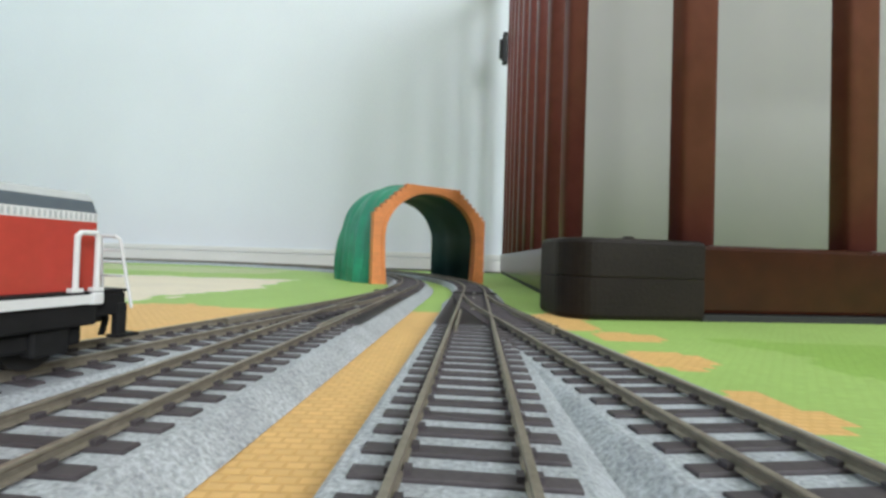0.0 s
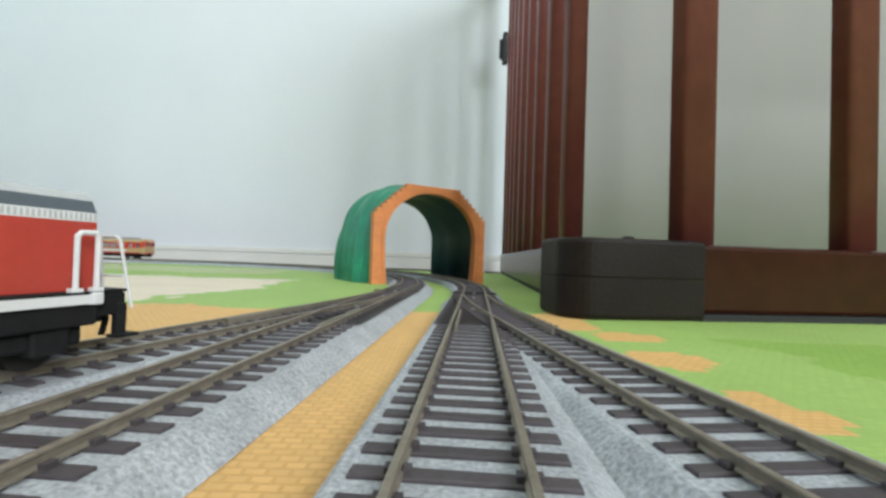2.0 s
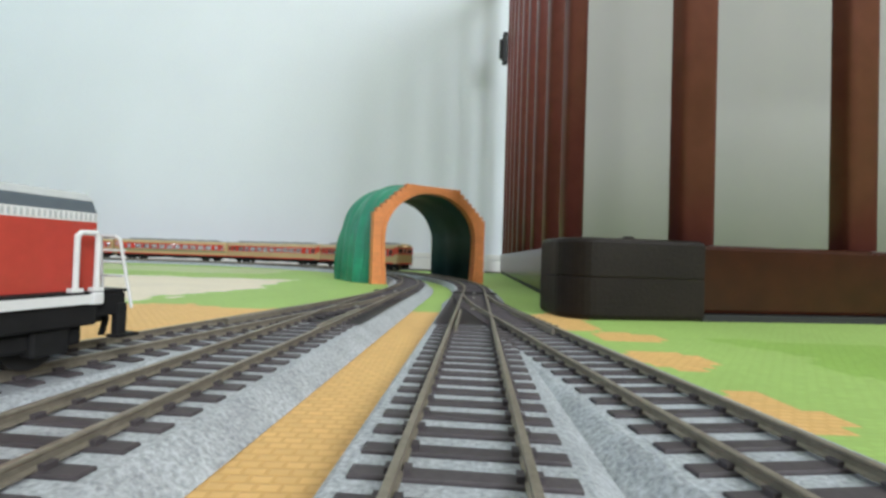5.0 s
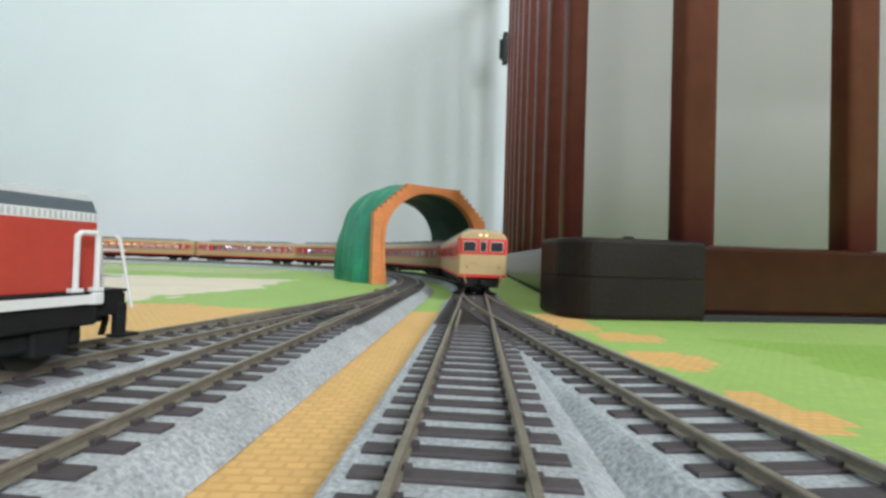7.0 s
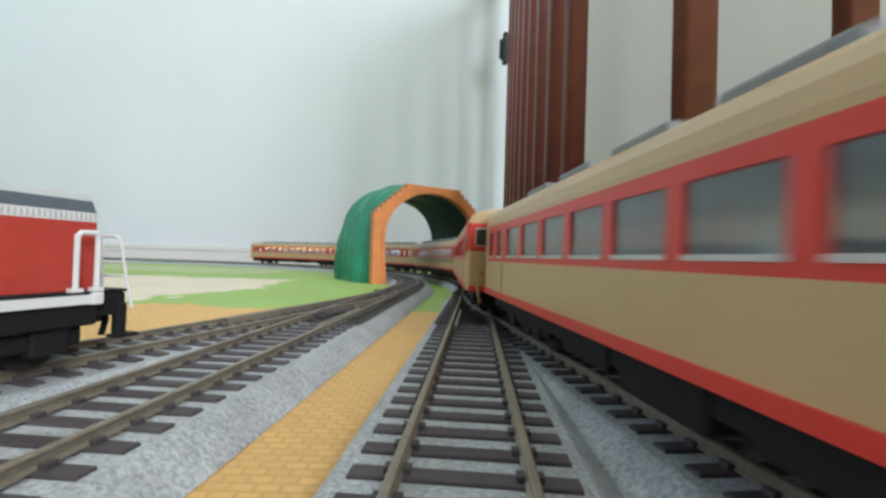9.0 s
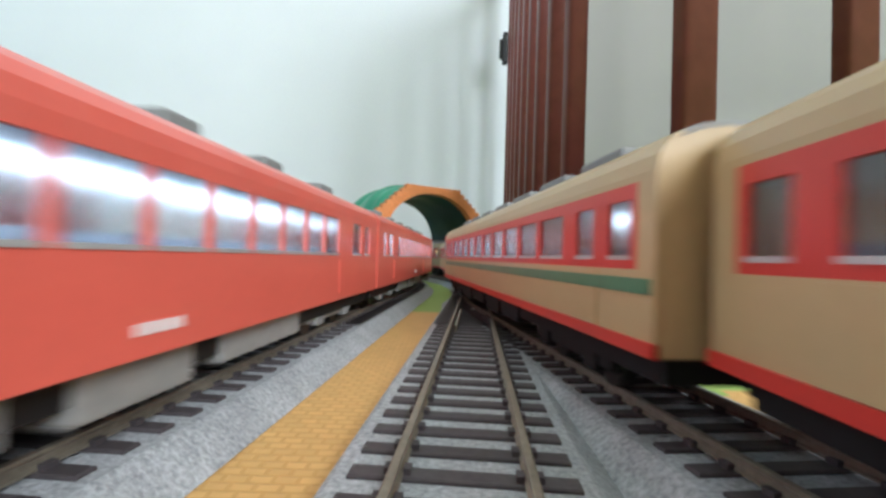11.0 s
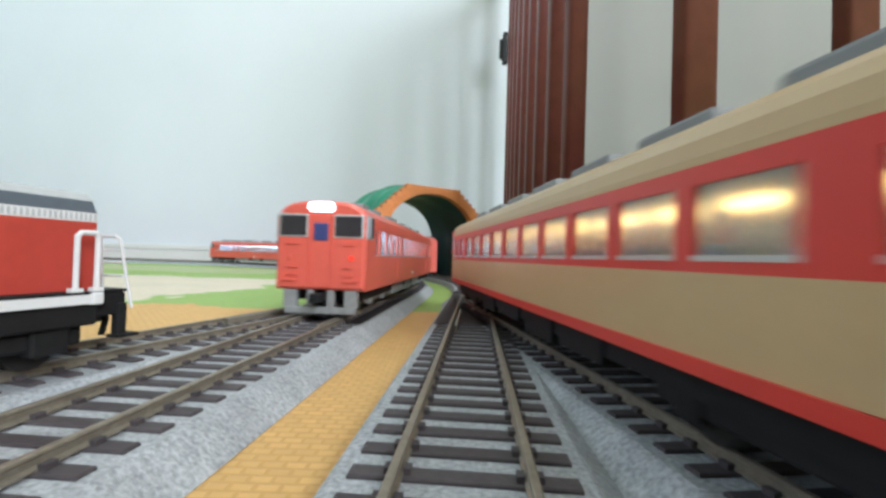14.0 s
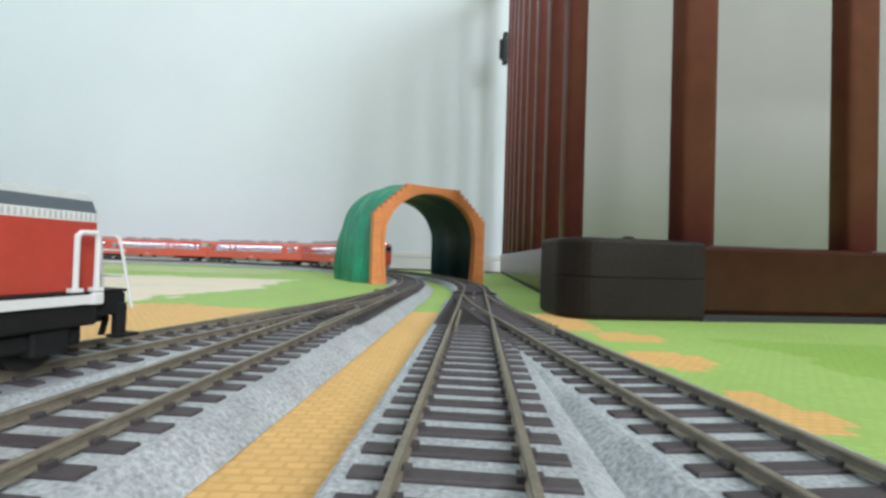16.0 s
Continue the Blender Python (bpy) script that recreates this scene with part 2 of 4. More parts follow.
# ---- printed mat ----
def mat_paint(name, col, vary=0.05, groove=(0.94, 0.92, 0.88)):
    """Printed vinyl with rows of small pressed bricks, 3.6 by 2.3 mm."""
    m = mat(name, col, 0.62, grain=0.04, scale=300, stain=0.05, sscale=14, spec=0.3)
    nt = m.node_tree
    bs = nt.nodes["Principled BSDF"]
    tc = nt.nodes.new("ShaderNodeTexCoord")
    br = nt.nodes.new("ShaderNodeTexBrick")
    br.inputs["Scale"].default_value = 1.0
    br.inputs["Brick Width"].default_value, br.inputs["Row Height"].default_value = 0.0036, 0.0023
    br.inputs["Mortar Size"].default_value, br.inputs["Mortar Smooth"].default_value = 0.0005, 0.6
    br.inputs["Color1"].default_value, br.inputs["Color2"].default_value = (1 + vary, 1 + vary, 1 + vary, 1), (1 - vary, 1 - vary, 1 - vary, 1)
    br.inputs["Mortar"].default_value = (*groove, 1)
    nt.links.new(tc.outputs["Object"], br.inputs["Vector"])
    old = bs.inputs["Base Color"].links[0].from_socket
    mx = nt.nodes.new("ShaderNodeMix")
    mx.data_type, mx.blend_type = "RGBA", "MULTIPLY"
    mx.inputs[0].default_value = 1.0
    nt.links.new(old, mx.inputs[6])
    nt.links.new(br.outputs["Color"], mx.inputs[7])
    nt.links.new(mx.outputs[2], bs.inputs["Base Color"])
    bp = nt.nodes.new("ShaderNodeBump")
    bp.invert = True
    bp.inputs["Strength"].default_value, bp.inputs["Distance"].default_value = 0.35, 0.0003
    nt.links.new(br.outputs["Fac"], bp.inputs["Height"])
    nt.links.new(bp.outputs["Normal"], bs.inputs["Normal"])
    return m


MAT_COLOURS = [mat_paint("printed_green", (0.36, 0.52, 0.14)), mat_paint("printed_tan", (0.74, 0.46, 0.17), 0.06, (0.89, 0.84, 0.76)),
         mat_paint("printed_cream", (0.80, 0.70, 0.54), 0.03), mat_paint("printed_pale_green", (0.50, 0.56, 0.28), 0.04),
         mat_paint("deeper_green_strip", (0.29, 0.46, 0.09))]


def mat_colour_at(x, y):
    """Which colour the mat carries at a place: 0 green, 1 tan, 2 cream, 3 pale green, 4 a strip of deeper green."""
    n = noise.noise((x * 22, y * 22, 0.3)) * 0.022 + noise.noise((x * 70, y * 70, 4.0)) * 0.010
    if -0.055 + 0.076 * y < x + 0.0 < 0.02 + 0.03 * y and y < 0.40:
        return 1 if y < 0.268 else 0
    if x < 0:
        if y < 0.268 + n * 0.6:
            return 1
        if x < -0.176 + n and y < 0.545 + n * 0.8 and (y > 0.34 + n or x < -0.19 + n):
            return 2
        if 0.66 + n < y < 0.86 and x < -0.27 + n:
            return 3
        return 0
    for cx, cy, rx, ry in ((0.066, 0.247, 0.019, 0.034), (0.083, 0.201, 0.016, 0.014), (0.080, 0.156, 0.016, 0.013), (0.081, 0.107, 0.010, 0.016)):
        if ((x - cx + n * 0.35) / rx) ** 2 + ((y - cy + n * 0.35) / ry) ** 2 < 1:
            return 1
    # strip of deeper green on the right
    if x > 0.13 + n and 0.13 < y + n * 0.4 < 0.20:
        return 4
    return 0


def printed_mat():
    x0, y0, nx, ny, c = -1.6, -0.5, 520, 314, 0.005
    verts = [(x0 + i * c, y0 + j * c, 0.0) for j in range(ny + 1) for i in range(nx + 1)]
    faces = [(j * (nx + 1) + i, j * (nx + 1) + i + 1, (j + 1) * (nx + 1) + i + 1, (j + 1) * (nx + 1) + i) for j in range(ny) for i in range(nx)]
    x1, y1 = x0 + nx * c, y0 + ny * c
    k = len(verts)
    verts += [(x0, y0, -0.0035), (x1, y0, -0.0035), (x1, y1, -0.0035), (x0, y1, -0.0035)]
    faces += [(k, k + 3, k + 2, k + 1), (k, k + 1, nx, 0), (k + 1, k + 2, len(verts) - 5, nx), (k + 2, k + 3, ny * (nx + 1), len(verts) - 5), (k + 3, k, 0, ny * (nx + 1))]
    me = bpy.data.meshes.new("play_mat")
    me.from_pydata(verts, [], faces)
    for m in MAT_COLOURS:
        me.materials.append(m)
    ids = [mat_colour_at(x0 + (i + 0.5) * c, y0 + (j + 0.5) * c) for j in range(ny) for i in range(nx)] + [0] * 5
    me.polygons.foreach_set("material_index", ids)
    me.update()
    return tagged(new("play_mat", me), "green, tan and cream printed vinyl mat under the tracks", "mat", "", "structure")


printed_mat()

for x0, x1, y0, y1 in ((-2.69, -1.602, -1.85, 1.08), (-1.6, 1.0, -1.85, -0.502), (1.002, 2.1, -1.85, 0.98)):
    slab("outer_mat", x0, x1, y0, y1, -0.0035, 0.0, MAT_COLOURS[0], "structure", "plain green mat under the tracks", "mat")


def ends(path):
    return 0.02, LENGTHS[id(path)][-1] - 0.02


track("outer_main_track", outer, *ends(outer), "curved track with dark sleepers on grey roadbed through the tunnel", (3.05, 3.75), bed=BED_OUT)
track("inner_main_track", inner, *ends(inner), "track with tarnished rails beside the tan strip", (3.05, 3.55))
track("branch_track", right_line, 3.14, ends(right_line)[1], "diverging track on grey roadbed beside the wooden fence", (3.28, 4.0), dz=0.0002)
track("siding_track", left_line, 3.05, 4.6, "diverging siding under the red locomotive", (3.18, 4.0), dz=0.0002)

STEEL = mat("bright_steel", (0.55, 0.53, 0.48), 0.35, metal=0.8)
PLATE = mat("turnout_plate_plastic", (0.040, 0.033, 0.032), 0.6, grain=0.15, scale=700, stain=0.2, sscale=60)


def turnout(path, main, side, s_start, label):
    """The dark plate, frog, check rails and blade ends where two tracks part; side is +1 to the left of travel."""
    t = thing("turnout", pose(0, 0, 0), label, "railway turnout", "turnouts")
    wide = lambda a, b: [(a, Z_BED + 0.0003), (a, Z_BED + 0.0006), (b, Z_BED + 0.0006), (b, Z_BED + 0.0003)]
    lo, hi = (-0.0160, 0.0160)
    part("point_plate", sweep(coarse(span(main, s_start - 0.03, s_start + 0.165)), wide(lo, hi)), PLATE, t, "dark plastic point plate")
    part("side_plate", sweep(coarse(span(path, s_start + 0.05, s_start + 0.165)), wide(lo + 0.001, hi - 0.001)), PLATE, t, "dark plastic point plate")
    fx = span(path, s_start + 0.134, s_start + 0.175)
    part("frog", sweep(fx, [(-side * GAUGE - 0.0022, Z_TIE), (-side * GAUGE - 0.0022, Z_RAIL - 0.0012), (-side * GAUGE + 0.0022, Z_RAIL - 0.0012), (-side * GAUGE + 0.0022, Z_TIE)]), PLATE, t)
    for p, sg in ((main, -side), (path, side)):
        g = sg * (GAUGE - 0.0022)
        q = span(p, s_start + 0.125, s_start + 0.185)
        part("check_rail", sweep(q, [(g - 0.0005, Z_TIE), (g - 0.0005, Z_RAIL), (g + 0.0005, Z_RAIL), (g + 0.0005, Z_TIE)]), M["rail"], t)
    for k in (0.0, 0.045, 0.11):
        x, y = along(main, s_start + k)
        part("rivet", cyl(bmesh.new(), (x, y, Z_BED), (x, y, Z_BED + 0.0016), 0.0012, 10), STEEL, t, "bright steel rivet")
    x, y = along(main, s_start - 0.005)
    part("tie_bar", boxes((x - 0.017, x + 0.017, y - 0.0015, y + 0.0015, Z_BED + 0.0004, Z_BED + 0.0016)), PLATE, t)
    return t


turnout(right_line, outer, 1, CX + 2.65 + OUT_ARC + 0.026, "dark turnout with crossing rails before the tunnel")
turnout(left_line, inner, -1, CX + 2.65 + IN_ARC + 0.036, "dark turnout joining siding and inner track")


# ---- tunnel ----
def brick_orange():
    m = mat("orange_moulded_brick", (0.72, 0.255, 0.075), 0.6, grain=0.10, scale=260, stain=0.10, sscale=30)
    nt = m.node_tree
    bs = nt.nodes["Principled BSDF"]
    tc = nt.nodes.new("ShaderNodeTexCoord")
    mp = nt.nodes.new("ShaderNodeMapping")
    mp.inputs["Rotation"].default_value = (radians(90), 0, 0)
    br = nt.nodes.new("ShaderNodeTexBrick")
    br.inputs["Scale"].default_value = 1.0
    br.inputs["Brick Width"].default_value, br.inputs["Row Height"].default_value = 0.0095, 0.0042
    br.inputs["Mortar Size"].default_value, br.inputs["Mortar Smooth"].default_value = 0.0004, 0.5
    nt.links.new(tc.outputs["Object"], mp.inputs["Vector"])
    nt.links.new(mp.outputs[0], br.inputs["Vector"])
    bp = nt.nodes.new("ShaderNodeBump")
    bp.invert = True
    bp.inputs["Strength"].default_value, bp.inputs["Distance"].default_value = 0.9, 0.0009
    nt.links.new(br.outputs["Fac"], bp.inputs["Height"])
    nt.links.new(bp.outputs["Normal"], bs.inputs["Normal"])
    return m


M["portal"] = brick_orange()
M["brick"] = mat("orange_brick_face", (0.73, 0.26, 0.078), 0.6, grain=0.08, scale=300, stain=0.08, sscale=40, rand=0.07)
# Darker copy of the shell green: shade inside the tunnel put in colour.
M["lining"] = mat("inside_shade_green", (0.006, 0.036, 0.033), 0.5, grain=0.10, scale=160, spec=0.3, stain=0.18, sscale=28)
M["moss"] = mat("green_moulded_plastic", (0.022, 0.23, 0.125), 0.42, grain=0.12, scale=160, stain=0.22, sscale=28, bump=0.15)


def tunnel():
    W, D, n = 0.160, 0.112, 40
    t = thing("toy_tunnel", pose(-0.0805, 0.515, 0, 0, 0, 32.5), "green plastic toy tunnel with an orange brick portal over two tracks", "toy tunnel")

    def inside(i, grow=0.0):
        """The horseshoe opening, slightly narrower at the foot."""
        a = math.pi * (i / n)
        hw = W / 2 - 0.0145 + grow
        return W / 2 - hw * math.cos(a), 0.056 + (0.0565 + grow) * math.sin(a)

    foot = 8
    ins = [(0.0175 - 0.003 * math.sin(math.pi * k / foot / 2), 0.056 * k / foot) for k in range(foot)] + [inside(i) for i in range(n + 1)]
    ins += [(W - x, z) for x, z in ins[:foot]][::-1]
    # stepped outline: upright piers, stairs of seven courses, flat top
    steps, z, x = [(0.0, 0.0), (0.0, 0.084)], 0.084, 0.0
    for k in range(7):
        x += 0.0062 if k else 0.004
        steps.append((x, z))
        z += 0.0053
        steps.append((x, z))
    top = steps[-1][1]
    outl = steps + [(W - a, b) for a, b in steps[::-1]]
    # portal: resample the outline to as many points as the opening has
    pts = np.array(outl)
    cum = np.concatenate([[0], np.cumsum(np.hypot(*np.diff(pts, axis=0).T))])
    m = len(ins)
    want = sorted(list(np.linspace(0, cum[-1], m - len(pts) + 2)[1:-1]) + list(cum))
    want = want[:m]
    want[-1] = cum[-1]
    res = [(float(np.interp(s, cum, pts[:, 0])), float(np.interp(s, cum, pts[:, 1]))) for s in want]
    bm = bmesh.new()
    fi = [bm.verts.new((a, 0.0, b)) for a, b in ins]
    fo = [bm.verts.new((a, 0.0, b)) for a, b in res]
    bi = [bm.verts.new((a, 0.009, b)) for a, b in ins]
    bo = [bm.verts.new((a, 0.009, b)) for a, b in res]
    for k in range(m - 1):
        bm.faces.new((fi[k], fi[k + 1], fo[k + 1], fo[k]))
        bm.faces.new((bi[k], bo[k], bo[k + 1], bi[k + 1]))
        bm.faces.new((fi[k], bi[k], bi[k + 1], fi[k + 1]))
        bm.faces.new((fo[k], fo[k + 1], bo[k + 1], bo[k]))
    for k in (0, m - 1):
        bm.faces.new((fi[k], fo[k], bo[k], bi[k]))
    bmesh.ops.recalc_face_normals(bm, faces=bm.faces)
    portal = part("portal", bm, M["portal"], t, "orange portal moulded as brick courses")
    shared = {}

    def brick(x0, x1, z0, z1):
        key = (round(x1 - x0, 4), round(z1 - z0, 5))
        if key not in shared:
            me = bpy.data.meshes.new("brick")
            bb = boxes((0, key[0], -0.0006, 0.0004, 0, key[1]))
            bb.to_mesh(me)
            bb.free()
            me.materials.append(M["brick"])
            shared[key] = me
        ob = new("brick", shared[key])
        ob.parent, ob.location = portal, (x0, 0, z0)

    z, course = 0.0, 0
    while z < 0.1205:
        high = 0.00525 if z < 0.0835 else 0.0053
        zm = z + high
        left = 0.0 if z < 0.0835 else 0.004 + 0.0062 * round((z - 0.084) / 0.0053)
        if zm < 0.056:
            right = 0.0175 - 0.003 * math.sin(math.pi * zm / 0.112)
        elif z < 0.1165:
            right = W / 2 - (W / 2 - 0.0100) * math.sqrt(max(0.0, 1 - ((z - 0.056) / 0.061) ** 2)) + 0.0045
        else:
            right = W / 2 + 0.0047
        edge, last = left - 0.0006, right - 0.0049
        x = edge
        first = 0.0042 if course % 2 else 0.0083
        while x < last - 0.0012:
            w = min(first, last - x)
            w = round(w / 0.0005) * 0.0005
            if w > 0.001:
                brick(x, x + w - 0.0004, z + 0.0002, z + high - 0.0002)
                brick(W - x - w + 0.0004, W - x, z + 0.0002, z + high - 0.0002)
            x += first
            first = 0.0083
        z += high
        course += 1
    bm = bmesh.new()
    # raised ring of voussoirs round the opening
    ring_in = [(a, b) for a, b in ins]
    ring_out = []
    for k, (a, b) in enumerate(ins):
        d = Vector((a - W / 2, max(b - 0.056, 0) * 1.0)).normalized()
        ring_out.append((a + d.x * 0.0045, b + d.y * 0.0045))
    loft(bm, [[(a, -0.0011, b) for a, b in ring_in + ring_out[::-1]], [(a, 0.0, b) for a, b in ring_in + ring_out[::-1]]], True, False)
    vs = list(bm.verts)
    for k in range(m - 1):
        bm.faces.new((vs[k], vs[k + 1], vs[2 * m - 2 - k], vs[2 * m - 1 - k]))
    bmesh.ops.recalc_face_normals(bm, faces=bm.faces)
    part("arch_ring", bm, M["portal"], t, "slightly raised orange arch ring")
    # rocky shell: outer skin with folds, inner skin, back edge
    ny, na = 26, 72

    def skin(u, v, inner=False):
        a = math.pi * u
        y = 0.009 + (D - 0.009) * v
        if inner:
            x, z = W / 2 - (W / 2 - 0.0135) * math.cos(a), 0.056 + 0.058 * math.sin(a)
            if u < 0.02 or u > 0.98:
                z = 0.0
            fold = 0.0007 * math.sin(v * 13 + u * 5) + 0.0008 * noise.noise((x * 60, y * 60, z * 60 + 9))
            return x + fold * math.cos(a) * -1, y, max(z - fold * math.sin(a), 0)
        x = W / 2 - (W / 2 - 0.001) * math.copysign(abs(math.cos(a)) ** 0.62, math.cos(a))
        z = 0.1195 * abs(math.sin(a)) ** 0.76
        swell = -0.0022 + 0.0092 * min(v * 3.2, 1) + 0.0030 * math.sin(math.pi * min(v * 1.15, 1))
        fold = swell + 0.0030 * noise.noise((x * 12 + 3, y * 75, z * 9)) + 0.0016 * noise.noise((x * 40, y * 160, z * 22 + 7)) + 0.0012 * math.sin(y * 330 + 2 * math.sin(z * 45))
        fold += 0.019 * min(v * 4, 1) * min(1.0, max(0.0, u - 0.62) / 0.25)
        c, s = math.cos(a), math.sin(a)
        return x - fold * c, y, max(z + fold * s * 0.7, 0.0)

    # The inner side takes the green with the tunnel's shade in it.
    for inner_side, nm, mt, text in ((False, "rock_shell", M["moss"], "folded green rock shell"), (True, "inner_lining", M["lining"], "inner skin of the shell, tunnel shade in its colour")):
        rings = [[skin(i / na, j / ny, inner_side) for i in range(na + 1)] for j in range(ny + 1)]
        part(nm, loft(bmesh.new(), rings, False, False), mt, t, text, smooth=True)
    bm = bmesh.new()
    edge = [skin(i / na, 1.0) for i in range(na + 1)] + [skin(i / na, 1.0, True) for i in range(na + 1)][::-1]
    ev = [bm.verts.new((x, y + 0.0002, z)) for x, y, z in edge]
    for i in range(na):
        bm.faces.new((ev[i], ev[i + 1], ev[2 * na - i], ev[2 * na + 1 - i]))
    part("back_rim", bm, M["portal"], t)
    bm = bmesh.new()
    edge = [skin(i / na, 0.0) for i in range(na + 1)] + [skin(i / na, 0.0, True) for i in range(na + 1)][::-1]
    ev = [bm.verts.new((x, y + 0.0001, z)) for x, y, z in edge]
    for i in range(na):
        bm.faces.new((ev[i], ev[2 * na + 1 - i], ev[2 * na - i], ev[i + 1]))
    part("front_rim", bm, M["moss"], t)
    return t


tunnel()


# ---- fence ----
CLOTH = mat("cream_curtain_cloth", (0.385, 0.365, 0.345), 0.9, grain=0.05, scale=900, bump=0.2, stain=0.03, sscale=5)


def curtain():
    t = thing("curtain", pose(0.23, 1.09, 0, 0, 0, -5.4), "plain cream curtain hanging behind the wooden fence", "curtain")
    front, back = [], []
    for k in range(181):
        x = k * 0.008
        y = 0.0045 * math.sin(x * 23) + 0.002 * math.sin(x * 47 + 1.1) + 0.004 * math.sin(x * 11 + 0.4)
        front.append((x, y))
        back.append((x, y + 0.0015))
    prof = front + back[::-1]
    part("cloth", loft(bmesh.new(), [[(a, b + 0.01 * (z - 1), z) for a, b in prof] for z in (0.012, 0.4, 0.8, 1.4, 2.2)], True, True), CLOTH, t, smooth=True)
    part("curtain_rod", cyl(bmesh.new(), (-0.05, -0.004, 2.215), (1.5, -0.004, 2.215), 0.012, 12), M["wood"], t)
    for k in range(2):
        part("bracket", boxes((0.1 + 1.2 * k, 0.13 + 1.2 * k, -0.01, 0.04, 2.2, 2.23)), M["wood"], t)


curtain()
FOOT_BLACK = mat("black_foot_strip", (0.012, 0.012, 0.012), 0.7)


def fence_panel(name, m, rail, posts, depth, label, height=0.78):
    f = thing(name, m, label, "fence", "fence panels")
    part("base_rail", boxes((rail[0], rail[1], 0.003, depth, 0.004, 0.046), bevel=0.003), M["plinth"], f, "dark red-brown stained base rail")
    part("top_rail", boxes((rail[0], rail[1], 0.003, depth, height - 0.04, height), bevel=0.003), M["wood"], f)
    # thin black strip along the foot of the rail
    part("foot_strip", boxes((rail[0] + 0.002, rail[1], 0.001, depth - 0.002, 0.0, 0.0042)), FOOT_BLACK, f, "thin black strip under the base rail")
    for x, r in posts:
        bm = bmesh.new()
        c = depth / 2 + 0.004
        ring = []
        for k in range(28):
            a = 2 * math.pi * (k + 0.5) / 28
            ring.append((math.copysign(abs(math.cos(a)) ** 0.42, math.cos(a)) * r, math.copysign(abs(math.sin(a)) ** 0.42, math.sin(a)) * r * 0.64))
        loft(bm, [[(x + a, c + b, z) for a, b in ring] for z in (0.0455, height - 0.0395)], True, True)
        part("post", bm, M["wood"], f, "rounded varnished post", smooth=True)
    return f


FRONT = fence_panel("wooden_fence", pose(0.084, 0.256, 0, 0, 0, 7.2), (0.070, 1.05), [(0.0780 + 0.1185 * i, 0.0124) for i in range(9)], 0.034,
                    "red-brown wooden fence panel with upright posts")
SIDE = fence_panel("wooden_fence", pose(0.118, 0.312, 0, 0, 0, 86.1), (0.0, 0.785), [(0.046 + 0.0915 * i, 0.0124) for i in range(9)], 0.030,
                   "red-brown wooden fence panel running to the wall")


def corner_cap():
    t = thing("fence_corner", pose(0.084, 0.256, 0, 0, 0, 7.2), "dark brown plastic corner block joining two fence panels", "fence corner")
    turn = [radians(180 + 11.25 * k) for k in range(9)]
    out = [(0.005 + 0.018 * math.cos(a), 0.018 + 0.018 * math.sin(a)) for a in turn] + [(0.0725, 0.0), (0.0725, 0.046), (0.004, 0.056)]
    out += [(0.001 + 0.014 * math.cos(a), 0.042 + 0.014 * math.sin(a)) for a in (radians(100), radians(125), radians(150), radians(175))]
    mid = (0.03, 0.025)

    def ring(z, inset):
        return [(x + math.copysign(inset, mid[0] - x), y + math.copysign(inset, mid[1] - y), z) for x, y in out]

    low = [ring(0.0, 0.002), ring(0.0015, 0.0004), ring(0.003, 0.0), ring(0.0243, 0.0), ring(0.0246, 0.0003)]
    high = [ring(0.0247, 0.0003), ring(0.0250, -0.0002), ring(0.0256, 0.0), ring(0.0450, 0.0), ring(0.0468, 0.0008), ring(0.0478, 0.003)]
    part("lower_shell", loft(bmesh.new(), low, True, True), M["cap"], t)
    part("upper_shell", loft(bmesh.new(), high, True, True), M["cap"], t)
    part("screw_cover", cyl(bmesh.new(), (0.028, 0.008, 0.0476), (0.028, 0.008, 0.0492), 0.0045, 16, 0.003), M["cap"], t)
    return t


corner_cap()
lt = thing("latch", SIDE.matrix_world @ pose(0.778, 0.034, 0.515), "black metal latch on the fence's end post", "latch")
part("latch_plate", boxes((-0.012, 0.012, -0.006, 0.006, 0.0, 0.075), bevel=0.003), M["black"], lt)
part("latch_lever", boxes((-0.006, 0.006, 0.005, 0.014, 0.012, 0.060), bevel=0.0025), M["black"], lt)


